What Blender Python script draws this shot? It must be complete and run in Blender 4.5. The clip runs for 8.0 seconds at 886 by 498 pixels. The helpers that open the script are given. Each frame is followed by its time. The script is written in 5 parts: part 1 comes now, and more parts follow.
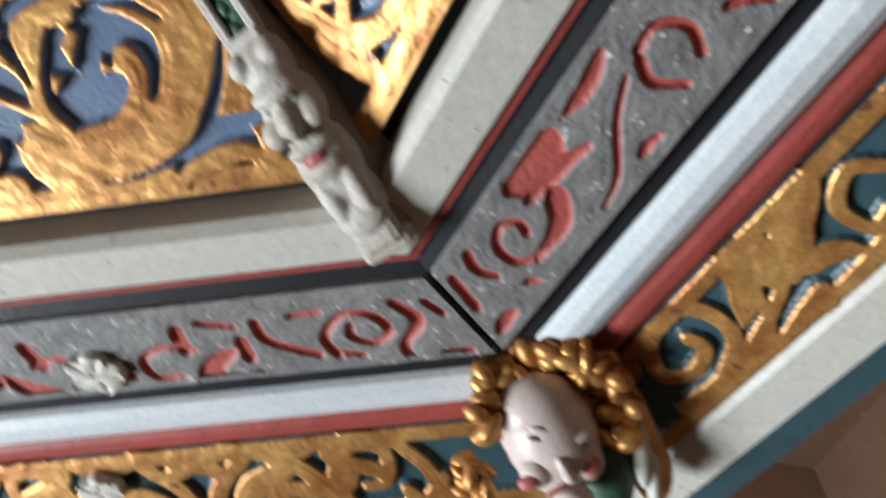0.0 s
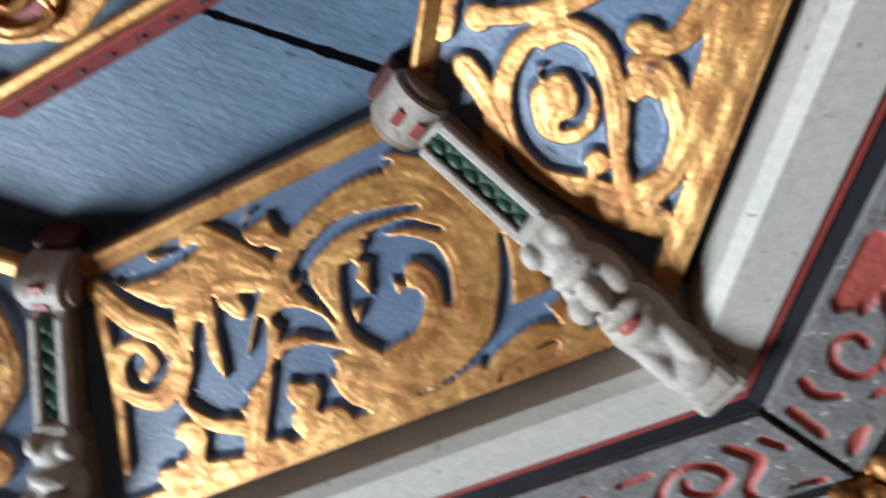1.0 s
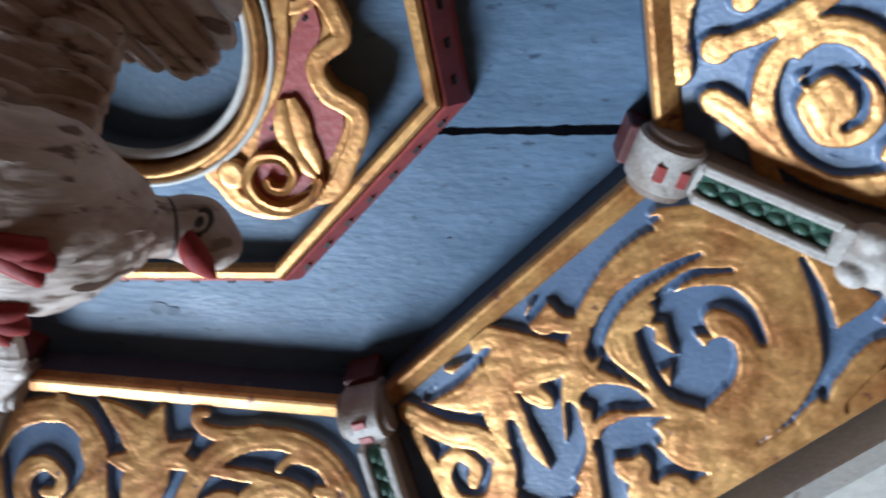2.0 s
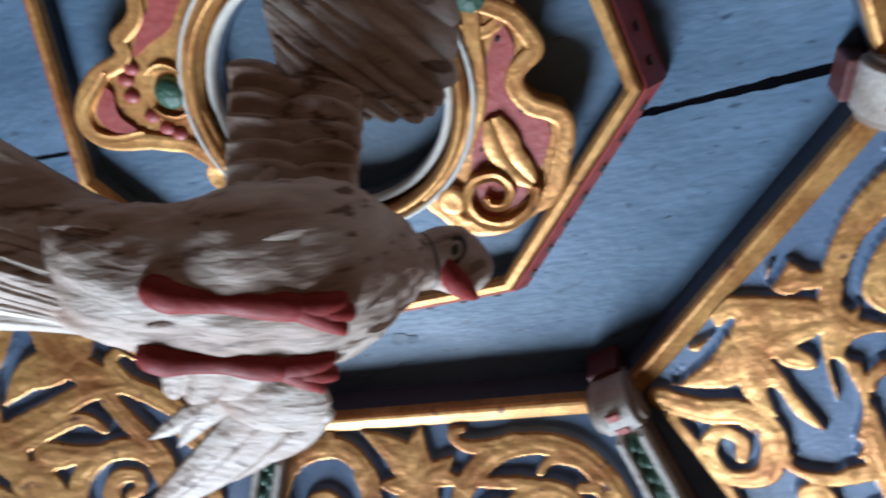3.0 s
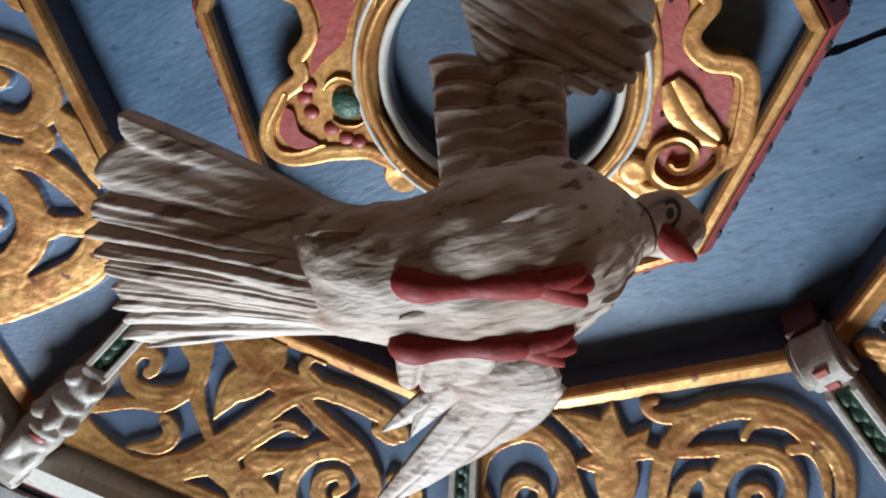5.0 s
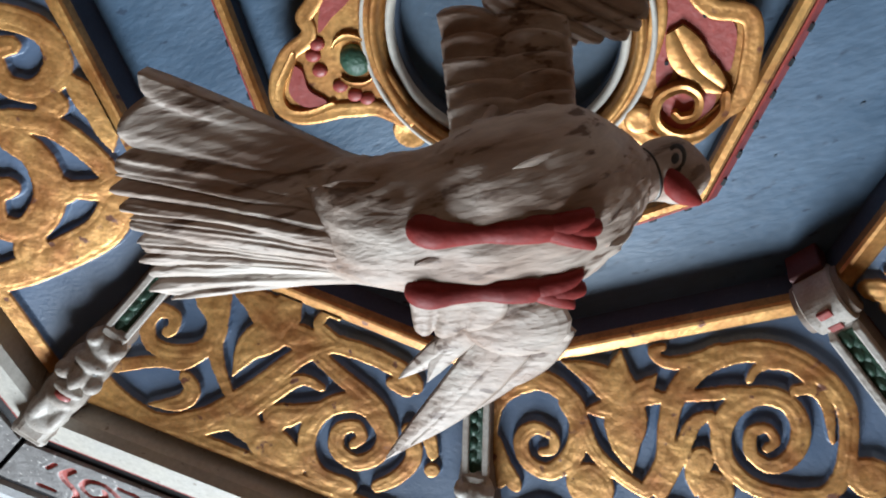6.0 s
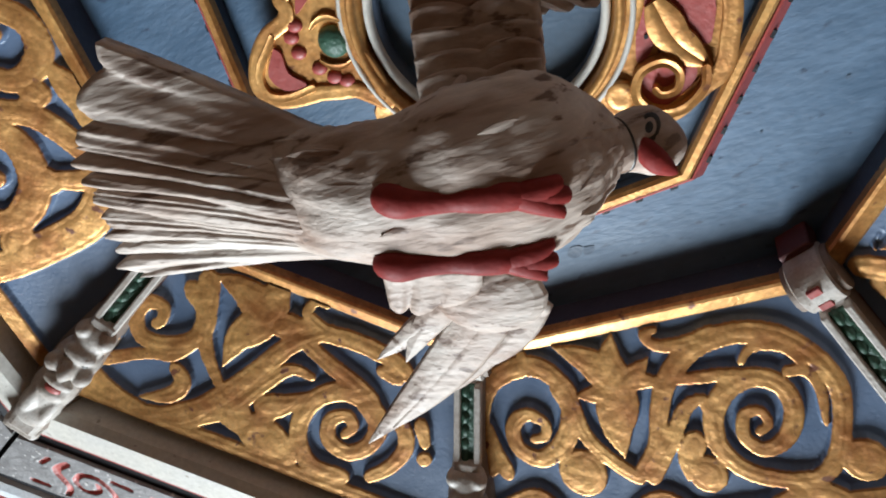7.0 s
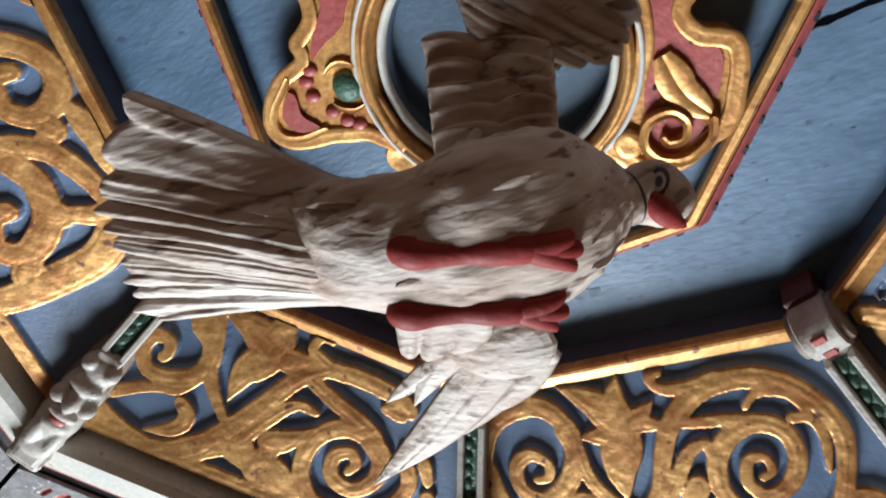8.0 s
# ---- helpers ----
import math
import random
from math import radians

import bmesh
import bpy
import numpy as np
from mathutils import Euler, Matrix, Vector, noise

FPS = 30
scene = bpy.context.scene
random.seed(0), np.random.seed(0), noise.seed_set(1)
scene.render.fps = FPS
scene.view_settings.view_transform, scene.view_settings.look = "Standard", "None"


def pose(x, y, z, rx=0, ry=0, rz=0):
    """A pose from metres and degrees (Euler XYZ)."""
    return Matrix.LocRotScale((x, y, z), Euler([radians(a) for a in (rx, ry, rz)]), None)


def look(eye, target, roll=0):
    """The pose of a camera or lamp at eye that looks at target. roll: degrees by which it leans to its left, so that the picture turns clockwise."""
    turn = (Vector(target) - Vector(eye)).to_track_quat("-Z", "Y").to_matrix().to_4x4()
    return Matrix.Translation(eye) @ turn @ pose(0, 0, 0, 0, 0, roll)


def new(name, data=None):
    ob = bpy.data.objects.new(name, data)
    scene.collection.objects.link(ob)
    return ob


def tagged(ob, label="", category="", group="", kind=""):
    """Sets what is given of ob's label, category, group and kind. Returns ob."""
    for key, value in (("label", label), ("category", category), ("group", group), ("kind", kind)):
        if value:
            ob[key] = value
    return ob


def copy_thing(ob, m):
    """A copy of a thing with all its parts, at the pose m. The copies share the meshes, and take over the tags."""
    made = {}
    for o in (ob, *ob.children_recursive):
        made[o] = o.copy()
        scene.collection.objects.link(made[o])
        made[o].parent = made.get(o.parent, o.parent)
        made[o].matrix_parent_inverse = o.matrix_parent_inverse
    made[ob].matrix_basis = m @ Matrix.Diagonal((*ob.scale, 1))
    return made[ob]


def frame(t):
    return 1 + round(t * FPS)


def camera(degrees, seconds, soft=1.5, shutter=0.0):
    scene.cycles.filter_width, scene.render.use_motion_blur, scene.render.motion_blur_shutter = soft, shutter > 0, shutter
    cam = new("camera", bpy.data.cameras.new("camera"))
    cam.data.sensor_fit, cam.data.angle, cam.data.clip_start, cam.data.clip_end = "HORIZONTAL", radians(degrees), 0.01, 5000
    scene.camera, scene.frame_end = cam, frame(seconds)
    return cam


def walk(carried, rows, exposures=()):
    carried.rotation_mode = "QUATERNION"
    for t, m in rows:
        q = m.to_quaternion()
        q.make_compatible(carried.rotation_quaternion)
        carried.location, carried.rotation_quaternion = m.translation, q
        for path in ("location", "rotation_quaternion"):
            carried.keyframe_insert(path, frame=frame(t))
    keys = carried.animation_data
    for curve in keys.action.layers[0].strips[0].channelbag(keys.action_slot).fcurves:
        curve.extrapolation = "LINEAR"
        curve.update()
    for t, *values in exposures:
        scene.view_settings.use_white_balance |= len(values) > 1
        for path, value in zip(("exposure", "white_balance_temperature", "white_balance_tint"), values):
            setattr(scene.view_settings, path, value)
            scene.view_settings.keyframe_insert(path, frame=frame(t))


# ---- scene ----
cam = camera(59.9, 8.0, soft=1.9, shutter=0.5)
PATH = [
    (0, (0.422, 0.172, 2.011), (0.718, 1.396, 3.565), -0.2),
    (0.5, (0.359, 0.168, 2.02), (0.477, 1.236, 3.707), -0.9),
    (1, (0.322, 0.155, 2.036), (0.21, 1.165, 3.758), 1.7),
    (1.5, (0.303, 0.135, 2.053), (-0.119, 1.024, 3.795), 9.7),
    (1.7, (0.293, 0.127, 2.053), (-0.209, 0.977, 3.792), 10.8),
    (2.8, (0.258, 0.098, 2.04), (-0.609, 0.717, 3.733), 18.0),
    (3, (0.25, 0.088, 2.035), (-0.687, 0.65, 3.71), 19.3),
    (3.5, (0.222, 0.069, 2.027), (-0.815, 0.522, 3.676), 22.3),
    (4, (0.212, 0.065, 2.029), (-0.844, 0.48, 3.676), 23.1),
    (4.5, (0.203, 0.057, 2.019), (-0.873, 0.433, 3.662), 22.9),
    (4.7, (0.206, 0.053, 2.017), (-0.885, 0.424, 3.651), 22.7),
    (5.8, (0.216, 0.048, 1.999), (-0.979, 0.455, 3.55), 21.8),
    (6, (0.212, 0.049, 1.998), (-0.975, 0.47, 3.552), 20.5),
    (6.5, (0.211, 0.064, 1.997), (-0.986, 0.48, 3.544), 20.1),
    (7, (0.211, 0.074, 1.998), (-0.986, 0.474, 3.55), 20.5),
    (7.5, (0.209, 0.069, 1.997), (-0.971, 0.442, 3.568), 21.4),
    (8, (0.218, 0.061, 1.998), (-0.938, 0.421, 3.59), 22.4),
]
walk(cam, [(t, look(eye, target, roll)) for t, eye, target, roll in PATH], exposures=((0.0, 0.03, 6500, 10), (1.0, 0.0, 6250, 10), (1.5, 0.08, 5650, 10), (3.0, 0.08, 5700, 10), (4.5, 0.06, 6100, 10), (6.0, 0.02, 6300, 10), (7.0, 0.10, 6400, 10), (7.5, 0.20, 6350, 10), (8.0, 0.20, 6350, 10)))

# ---------- light ----------
Z0 = 2.5          # level of the inner rim of the carved panels
world = bpy.data.worlds.new("sky")
scene.world = world
world.use_nodes = True
wn = world.node_tree.nodes
sky = wn.new("ShaderNodeTexSky")
sky.sky_type, sky.sun_disc = "NISHITA", False
sky.sun_elevation, sky.sun_rotation = radians(35), radians(-45)
world.node_tree.links.new(sky.outputs["Color"], wn["Background"].inputs["Color"])
wn["Background"].inputs["Strength"].default_value = 0.12


def area(name, eye, target, sx, sy, power, colour=(1, 1, 1)):
    data = bpy.data.lights.new(name, "AREA")
    data.shape, data.size, data.size_y, data.energy, data.color = "RECTANGLE", sx, sy, power, colour
    ob = new(name, data)
    ob.matrix_world = look(eye, target)
    return ob


# daylight of one assumed, unseen church window, placed by how the carving is shaded
area("window_light", (-2.46, 1.75, 0.5), (0, 0.2, 2.45), 1.2, 1.5, 285, (0.87, 0.955, 1.0))
scene.view_settings.exposure = 0.0


# ---------- materials ----------
def material(name, colour, rough=0.6, metal=0.0, second=None, scale=40.0, amount=0.5, wear=None, wear_at=0.62,
             wear_scale=90.0, bump=0.25, bump_scale=300.0, stretch=None, fine=0.25, under=None, spec=0.5):
    """A painted or gilded surface: two colours mixed by a soft noise, worn spots, fine relief."""
    m = bpy.data.materials.new(name)
    m.use_nodes = True
    nt = m.node_tree
    n, ln = nt.nodes, nt.links
    b = n["Principled BSDF"]
    co = n.new("ShaderNodeTexCoord")
    src = co.outputs["Object"]
    if stretch:
        mp = n.new("ShaderNodeMapping")
        mp.vector_type = "TEXTURE"
        mp.inputs["Scale"].default_value, mp.inputs["Rotation"].default_value = stretch
        ln.new(src, mp.inputs["Vector"])
        src = mp.outputs["Vector"]

    def noise_tex(sc, detail=4.0):
        t = n.new("ShaderNodeTexNoise")
        t.inputs["Scale"].default_value, t.inputs["Detail"].default_value = sc, detail
        ln.new(src, t.inputs["Vector"])
        return t.outputs["Fac"]

    def ramp(fac, lo, hi):
        r = n.new("ShaderNodeMapRange")
        r.inputs["From Min"].default_value, r.inputs["From Max"].default_value = lo, hi
        ln.new(fac, r.inputs["Value"])
        return r.outputs["Result"]

    def mix(fac, a, c):
        x = n.new("ShaderNodeMix")
        x.data_type = "RGBA"
        ln.new(fac, x.inputs["Factor"])
        for s, v in ((x.inputs["A"], a), (x.inputs["B"], c)):
            if isinstance(v, tuple):
                s.default_value = (*v, 1)
            else:
                ln.new(v, s)
        return x.outputs["Result"]

    out = mix(ramp(noise_tex(scale), 0.5 - amount / 2, 0.5 + amount / 2), colour, second or tuple(c * 0.75 for c in colour))
    sp = n.new("ShaderNodeMath")
    sp.operation = "MULTIPLY_ADD"
    sp.inputs[1].default_value, sp.inputs[2].default_value = fine * 2, 1.0 - fine
    ln.new(noise_tex(scale * 9, 6.0), sp.inputs[0])
    hv = n.new("ShaderNodeHueSaturation")
    ln.new(out, hv.inputs["Color"])
    ln.new(sp.outputs[0], hv.inputs["Value"])
    out = hv.outputs["Color"]
    rgh = n.new("ShaderNodeMath")
    rgh.operation = "MULTIPLY_ADD"
    rgh.inputs[1].default_value, rgh.inputs[2].default_value = 0.3, rough - 0.15
    ln.new(noise_tex(scale * 2.3), rgh.inputs[0])
    ln.new(rgh.outputs[0], b.inputs["Roughness"])
    b.inputs["Metallic"].default_value = metal
    b.inputs["Specular IOR Level"].default_value = spec
    if wear:
        w = ramp(noise_tex(wear_scale, 6.0), wear_at, wear_at + 0.06)
        out = mix(w, out, wear)
        if metal:
            inv = n.new("ShaderNodeMath")
            inv.operation = "MULTIPLY_ADD"
            inv.inputs[1].default_value, inv.inputs[2].default_value = -0.8 * metal, metal
            ln.new(w, inv.inputs[0])
            ln.new(inv.outputs[0], b.inputs["Metallic"])
    if under:      # a second paint in the hollows of the carving, by the carving's own depth
        at = n.new("ShaderNodeAttribute")
        at.attribute_name = "proud"
        mask = ramp(at.outputs["Fac"], 0.66, 0.90)
        out = mix(mask, mix(ramp(noise_tex(scale * 1.2), 0.3, 0.7), under[0], under[1]), out)
        if metal:
            mul = n.new("ShaderNodeMath")
            mul.operation = "MULTIPLY"
            mul.inputs[1].default_value = metal
            if b.inputs["Metallic"].links:
                ln.new(b.inputs["Metallic"].links[0].from_socket, mul.inputs[1])
            ln.new(mask, mul.inputs[0])
            ln.new(mul.outputs[0], b.inputs["Metallic"])
    ln.new(out, b.inputs["Base Color"])
    bp = n.new("ShaderNodeBump")
    bp.inputs["Strength"].default_value, bp.inputs["Distance"].default_value = bump, 0.002
    ln.new(noise_tex(bump_scale, 5.0), bp.inputs["Height"])
    ln.new(bp.outputs["Normal"], b.inputs["Normal"])
    return m


GOLD = material("gold_leaf", (0.63, 0.345, 0.115), 0.40, 0.55, (0.34, 0.135, 0.038), 26, 0.34, (0.15, 0.05, 0.022), 0.65, 70, 0.20, 260, fine=0.5)
GILT_BLUE = material("gold_leaf_over_blue", (0.63, 0.345, 0.115), 0.40, 0.55, (0.34, 0.135, 0.038), 26, 0.34, (0.15, 0.05, 0.022), 0.65, 70, 0.20, 260, fine=0.5, under=((0.082, 0.128, 0.212), (0.120, 0.172, 0.268)))
GILT_TEAL = material("gold_leaf_over_teal", (0.63, 0.345, 0.115), 0.40, 0.55, (0.34, 0.135, 0.038), 26, 0.34, (0.15, 0.05, 0.022), 0.65, 70, 0.20, 260, fine=0.5, under=((0.022, 0.052, 0.066), (0.035, 0.075, 0.09)))
BLUE = material("blue_paint", (0.054, 0.097, 0.156), 0.52, 0, (0.100, 0.157, 0.234), 16, 0.30, (0.036, 0.060, 0.10), 0.635, 130, 0.34, 240, ((2.5, 1.0, 1.0), (0.0, 0.0, 0.4)), spec=0.38)
BLUE_GROUND = material("blue_ground", (0.085, 0.135, 0.235), 0.6, 0, (0.115, 0.165, 0.27), 30, 0.5, (0.05, 0.08, 0.14), 0.7, 150, 0.4, 200)
BLUE_FIELD = material("dark_blue_field", (0.030, 0.060, 0.100), 0.55, 0, (0.052, 0.092, 0.140), 18, 0.5, (0.14, 0.2, 0.25), 0.7, 160, 0.2, 300)
TEAL = material("teal_ground", (0.018, 0.044, 0.058), 0.55, 0, (0.027, 0.06, 0.075), 30, 0.5, None, 0.7, 150, 0.4, 200)
WHITE = material("white_paint", (0.46, 0.45, 0.42), 0.5, 0, (0.50, 0.475, 0.42), 22, 0.5, (0.27, 0.235, 0.20), 0.66, 120, 0.14, 400)
PALE = material("pale_blue_grey_paint", (0.50, 0.54, 0.58), 0.45, 0, (0.58, 0.60, 0.62), 30, 0.5, (0.3, 0.27, 0.24), 0.74, 150, 0.25, 180)
RED = material("red_paint", (0.33, 0.060, 0.050), 0.5, 0, (0.24, 0.040, 0.034), 25, 0.5, (0.5, 0.3, 0.26), 0.72, 140, 0.3, 180)
BLACK = material("black_paint_and_gap_shade", (0.009, 0.010, 0.013), 0.55, 0, (0.015, 0.015, 0.018), 25, 0.5, (0.09, 0.085, 0.08), 0.72, 160, 0.2, 200, spec=0.22)
GREY = material("grey_silvered_carving", (0.22, 0.215, 0.215), 0.55, 0.0, (0.13, 0.125, 0.125), 45, 0.5, (0.55, 0.53, 0.5), 0.64, 170, 0.6, 190)
GREY_RED = material("grey_carving_over_red", (0.22, 0.215, 0.215), 0.55, 0.0, (0.13, 0.125, 0.125), 45, 0.5, (0.55, 0.53, 0.5), 0.64, 170, 0.6, 190, under=((0.40, 0.085, 0.07), (0.30, 0.058, 0.048)))
GREEN = material("green_paint", (0.017, 0.06, 0.037), 0.5, 0, (0.035, 0.095, 0.06), 90, 0.5, (0.2, 0.25, 0.2), 0.70, 200, 0.6, 260)
AGED = material("aged_white_paint", (0.46, 0.435, 0.40), 0.55, 0, (0.30, 0.25, 0.21), 45, 0.5, (0.18, 0.14, 0.11), 0.67, 150, 0.4, 220, fine=0.3)
WOOD = material("dark_old_wood", (0.10, 0.065, 0.04), 0.7, 0, (0.06, 0.04, 0.028), 18, 0.6, None, 0.7, 90, 0.4, 90)
NIGHT = material("dark_blue_edge", (0.030, 0.045, 0.072), 0.6, 0, (0.045, 0.065, 0.10), 30, 0.5, (0.09, 0.11, 0.14), 0.7, 120, 0.3, 200)
# colours of the unseen room, chosen to tint the bounced light warm
STONE = material("warm_bounce_plaster", (0.36, 0.225, 0.145), 0.85, 0, (0.30, 0.185, 0.118), 3, 0.5, (0.42, 0.31, 0.25), 0.66, 12, 0.4, 60)
FLOORSTONE = material("warm_bounce_floor", (0.17, 0.098, 0.052), 0.8, 0, (0.12, 0.068, 0.036), 2, 0.5, None, 0.66, 12, 0.3, 40)


# ---------- mesh helpers ----------
def part(name, bm, mat, parent=None, label="", smooth=False):
    me = bpy.data.meshes.new(name)
    bmesh.ops.recalc_face_normals(bm, faces=bm.faces)
    bm.to_mesh(me)
    bm.free()
    for m in (mat if isinstance(mat, (list, tuple)) else [mat]):
        me.materials.append(m)
    if smooth:
        me.shade_smooth()
    ob = new(name, me)
    if parent:
        ob.parent = parent
    if label:
        tagged(ob, label)
    return ob


# ---------- the eight sides of the sounding board ----------
# direction (degrees) and distance (metres) of each side of the carved panels' inner rim from the centre
SIDE_TURN = (14.6, 68.2, 117.4, 162.5, 219.4, 258.0, 297.0, 336.0)
SIDE_DIST = (0.350, 0.405, 0.3855, 0.3435, 0.2685, 0.246, 0.258, 0.300)
SIDE_WIDE = (0.955, 0.955, 1.0, 1.0, 0.9, 0.9, 0.95, 0.95)      # each side's mouldings were planed to a slightly different width
# the same for the gilded octagonal frame round the roundel
FRAME_TURN = (15.5, 67.4, 113.0, 172.3, 220.9, 258.0, 297.0, 336.0)
FRAME_DIST = (0.2176, 0.2783, 0.277, 0.2095, 0.1326, 0.1036, 0.111, 0.155)
CEIL = 0.047      # the blue board ceiling lies this far above the rim


def meet(turns, dists, k):
    """The plan corner where side k - 1 meets side k."""
    i, j = (k - 1) % 8, k % 8
    a, b, p, q = radians(turns[i]), radians(turns[j]), dists[i], dists[j]
    det = math.cos(a) * math.sin(b) - math.sin(a) * math.cos(b)
    return Vector(((p * math.sin(b) - q * math.sin(a)) / det, (q * math.cos(a) - p * math.cos(b)) / det, 0))


def corner(k, d):
    """The corner between side k - 1 and side k of the ring that lies d outside the rim."""
    return meet(SIDE_TURN, [p + d * w for p, w in zip(SIDE_DIST, SIDE_WIDE)], k)


def frame_corner(k, d):
    return meet(FRAME_TURN, [p + d for p in FRAME_DIST], k)


def rail(k, section, at=corner, gap=0.0, cuts=1):
    """A mitred moulding along side k; section: closed outline of (d, z)."""
    bm = bmesh.new()
    rings = []
    for i in range(cuts + 1):
        ring = []
        for d, z in section:
            a, b = at(k, d), at(k + 1, d)
            u = (b - a).normalized()
            a, b = a + u * gap, b - u * gap
            p = a.lerp(b, i / cuts)
            ring.append(bm.verts.new((p.x, p.y, Z0 + z)))
        rings.append(ring)
    n = len(section)
    for r, s in zip(rings, rings[1:]):
        for j in range(n):
            bm.faces.new((r[j], r[(j + 1) % n], s[(j + 1) % n], s[j]))
    bm.faces.new(rings[0])
    bm.faces.new(rings[-1])
    return bm


def slab(d, z0, z1):
    bm = bmesh.new()
    lo = [bm.verts.new((*corner(k, d).xy, Z0 + z0)) for k in range(8)]
    hi = [bm.verts.new((*corner(k, d).xy, Z0 + z1)) for k in range(8)]
    bm.faces.new(lo)
    bm.faces.new(hi)
    for k in range(8):
        bm.faces.new((lo[k], lo[(k + 1) % 8], hi[(k + 1) % 8], hi[k]))
    return bm


def panel_z(d):
    """Height of the sloping ground of the carved panels."""
    return 0.022 - 0.40 * d


def round_section(d0, d1, z, h, top, n=5):
    """Half-round moulding between d0 and d1 that hangs h below z."""
    pts = [(d0, top)]
    for i in range(n + 1):
        a = math.pi * i / n
        pts.append(((d0 + d1) / 2 - (d1 - d0) / 2 * math.cos(a), z - h * math.sin(a)))
    return pts + [(d1, top)]


board = tagged(new("ceiling_board"), "underside of a carved and painted octagonal wooden sounding board", "ceiling", kind="structure")
ceil = tagged(part("ceiling", slab(0.03, CEIL, CEIL + 0.018), BLUE), "blue painted octagonal board ceiling with cracks between boards", "ceiling", kind="structure")
part("backing", slab(0.616, CEIL + 0.020, 0.12), WOOD, board, "dark old timber backing")
for k in range(8):
    part("panel_ground", rail(k, [(0.002, panel_z(0)), (0.19, panel_z(0.19)), (0.19, CEIL), (0.002, CEIL)]), BLUE_GROUND, board, "blue painted recessed ground")
    part("inner_bar", rail(k, [(-0.0025, 0.022), (-0.0025, 0.0135), (-0.001, 0.0108), (0.0015, 0.010), (0.013, 0.0125), (0.0155, 0.0145), (0.0165, 0.0175), (0.0165, 0.030)]), GOLD, board, "gilded bar with a rounded edge")
    part("rim_wall", rail(k, [(-0.002, 0.0225), (0.002, 0.0225), (0.002, CEIL + 0.018), (-0.002, CEIL + 0.018)]), NIGHT, board, "dark blue edge of the panel")
    part("outer_bar", rail(k, [(0.176, -0.044), (0.178, -0.054), (0.193, -0.060), (0.195, -0.056), (0.195, -0.038)]), GOLD, board, "gilded flat bar")
    part("white_moulding", rail(k, [(0.206, -0.04), (0.2065, -0.075), (0.2135, -0.084), (0.249, -0.083), (0.253, -0.078), (0.253, -0.04)]), WHITE, board, "white painted flat moulding")
    part("red_fillet", rail(k, [(0.2535, -0.04), (0.2535, -0.080), (0.257, -0.080), (0.257, -0.04)]), RED, board, "thin red painted fillet")
    part("black_fillet", rail(k, [(0.2575, -0.04), (0.2575, -0.076), (0.2715, -0.080), (0.2715, -0.04)]), BLACK, board, "black painted fillet")
    part("frieze_ground", rail(k, [(0.272, -0.04), (0.272, -0.080), (0.359, -0.080), (0.359, -0.04)], gap=0.003), GREY, board, "grey carved frieze board")
    # shade of the gaps between mouldings, put in as black strips
    part("black_groove", rail(k, [(0.1955, 0.03), (0.1955, -0.045), (0.3595, -0.066), (0.3595, -0.077), (0.377, -0.079), (0.377, 0.03)]), BLACK, board, "black strips for the shade in the gaps between the mouldings")
    part("pale_moulding", rail(k, round_section(0.378, 0.418, -0.076, 0.012, -0.03)), PALE, board, "pale blue-grey half-round moulding")
    part("red_moulding", rail(k, round_section(0.4185, 0.447, -0.074, 0.007, -0.03)), RED, board, "red painted moulding")
    part("gold_frieze_ground", rail(k, [(0.4475, -0.03), (0.4475, -0.072), (0.536, -0.098), (0.536, -0.03)]), TEAL, board, "dark teal painted ground")
    part("rim_moulding", rail(k, [(0.5365, -0.03), (0.5365, -0.104), (0.541, -0.109), (0.577, -0.119), (0.581, -0.115), (0.581, -0.03)]), WHITE, board, "white painted rim moulding")
    part("rim_edge", rail(k, [(0.5815, 0.03), (0.5815, -0.118), (0.602, -0.124), (0.608, -0.114), (0.608, 0.03)]), TEAL, board, "dark teal painted outer edge")
    # central frame
    part("frame_gold_bar", rail(k, [(-0.0050, 0.020), (-0.0044, 0.0135), (-0.002, 0.0105), (0.0025, 0.0105), (0.005, 0.0135), (0.006, 0.020)], frame_corner), GOLD, board, "gilded rounded frame bar")
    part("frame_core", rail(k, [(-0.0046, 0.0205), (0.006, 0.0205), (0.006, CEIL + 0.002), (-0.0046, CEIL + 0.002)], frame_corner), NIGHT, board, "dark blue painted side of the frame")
    part("frame_red_bar", rail(k, [(0.0065, 0.0155), (0.0085, 0.0165), (0.0185, CEIL - 0.011), (0.0205, CEIL - 0.003), (0.0205, CEIL + 0.002), (0.0065, CEIL + 0.002)], frame_corner), RED, board, "red notched frame bar")

bm = bmesh.new()
low, top = ([bm.verts.new((*frame_corner(k, -0.003).xy, Z0 + z)) for k in range(8)] for z in (0.031, CEIL + 0.003))
bm.faces.new(low)
bm.faces.new(top)
for k in range(8):
    bm.faces.new((low[k], low[(k + 1) % 8], top[(k + 1) % 8], top[k]))
part("framed_field", bm, BLUE, board, "blue painted board inside the gilded frame")

# ---------- the unseen church round it, added to bounce warm light ---
def box(x0, x1, y0, y1, z0, z1, turn=0.0):
    bm = bmesh.new()
    bmesh.ops.create_cube(bm, size=1)
    bm.transform(Matrix.Rotation(radians(turn), 4, "Z") @ Matrix.Translation(((x0 + x1) / 2, (y0 + y1) / 2, (z0 + z1) / 2)) @ Matrix.Diagonal((x1 - x0, y1 - y0, z1 - z0, 1)))
    return bm

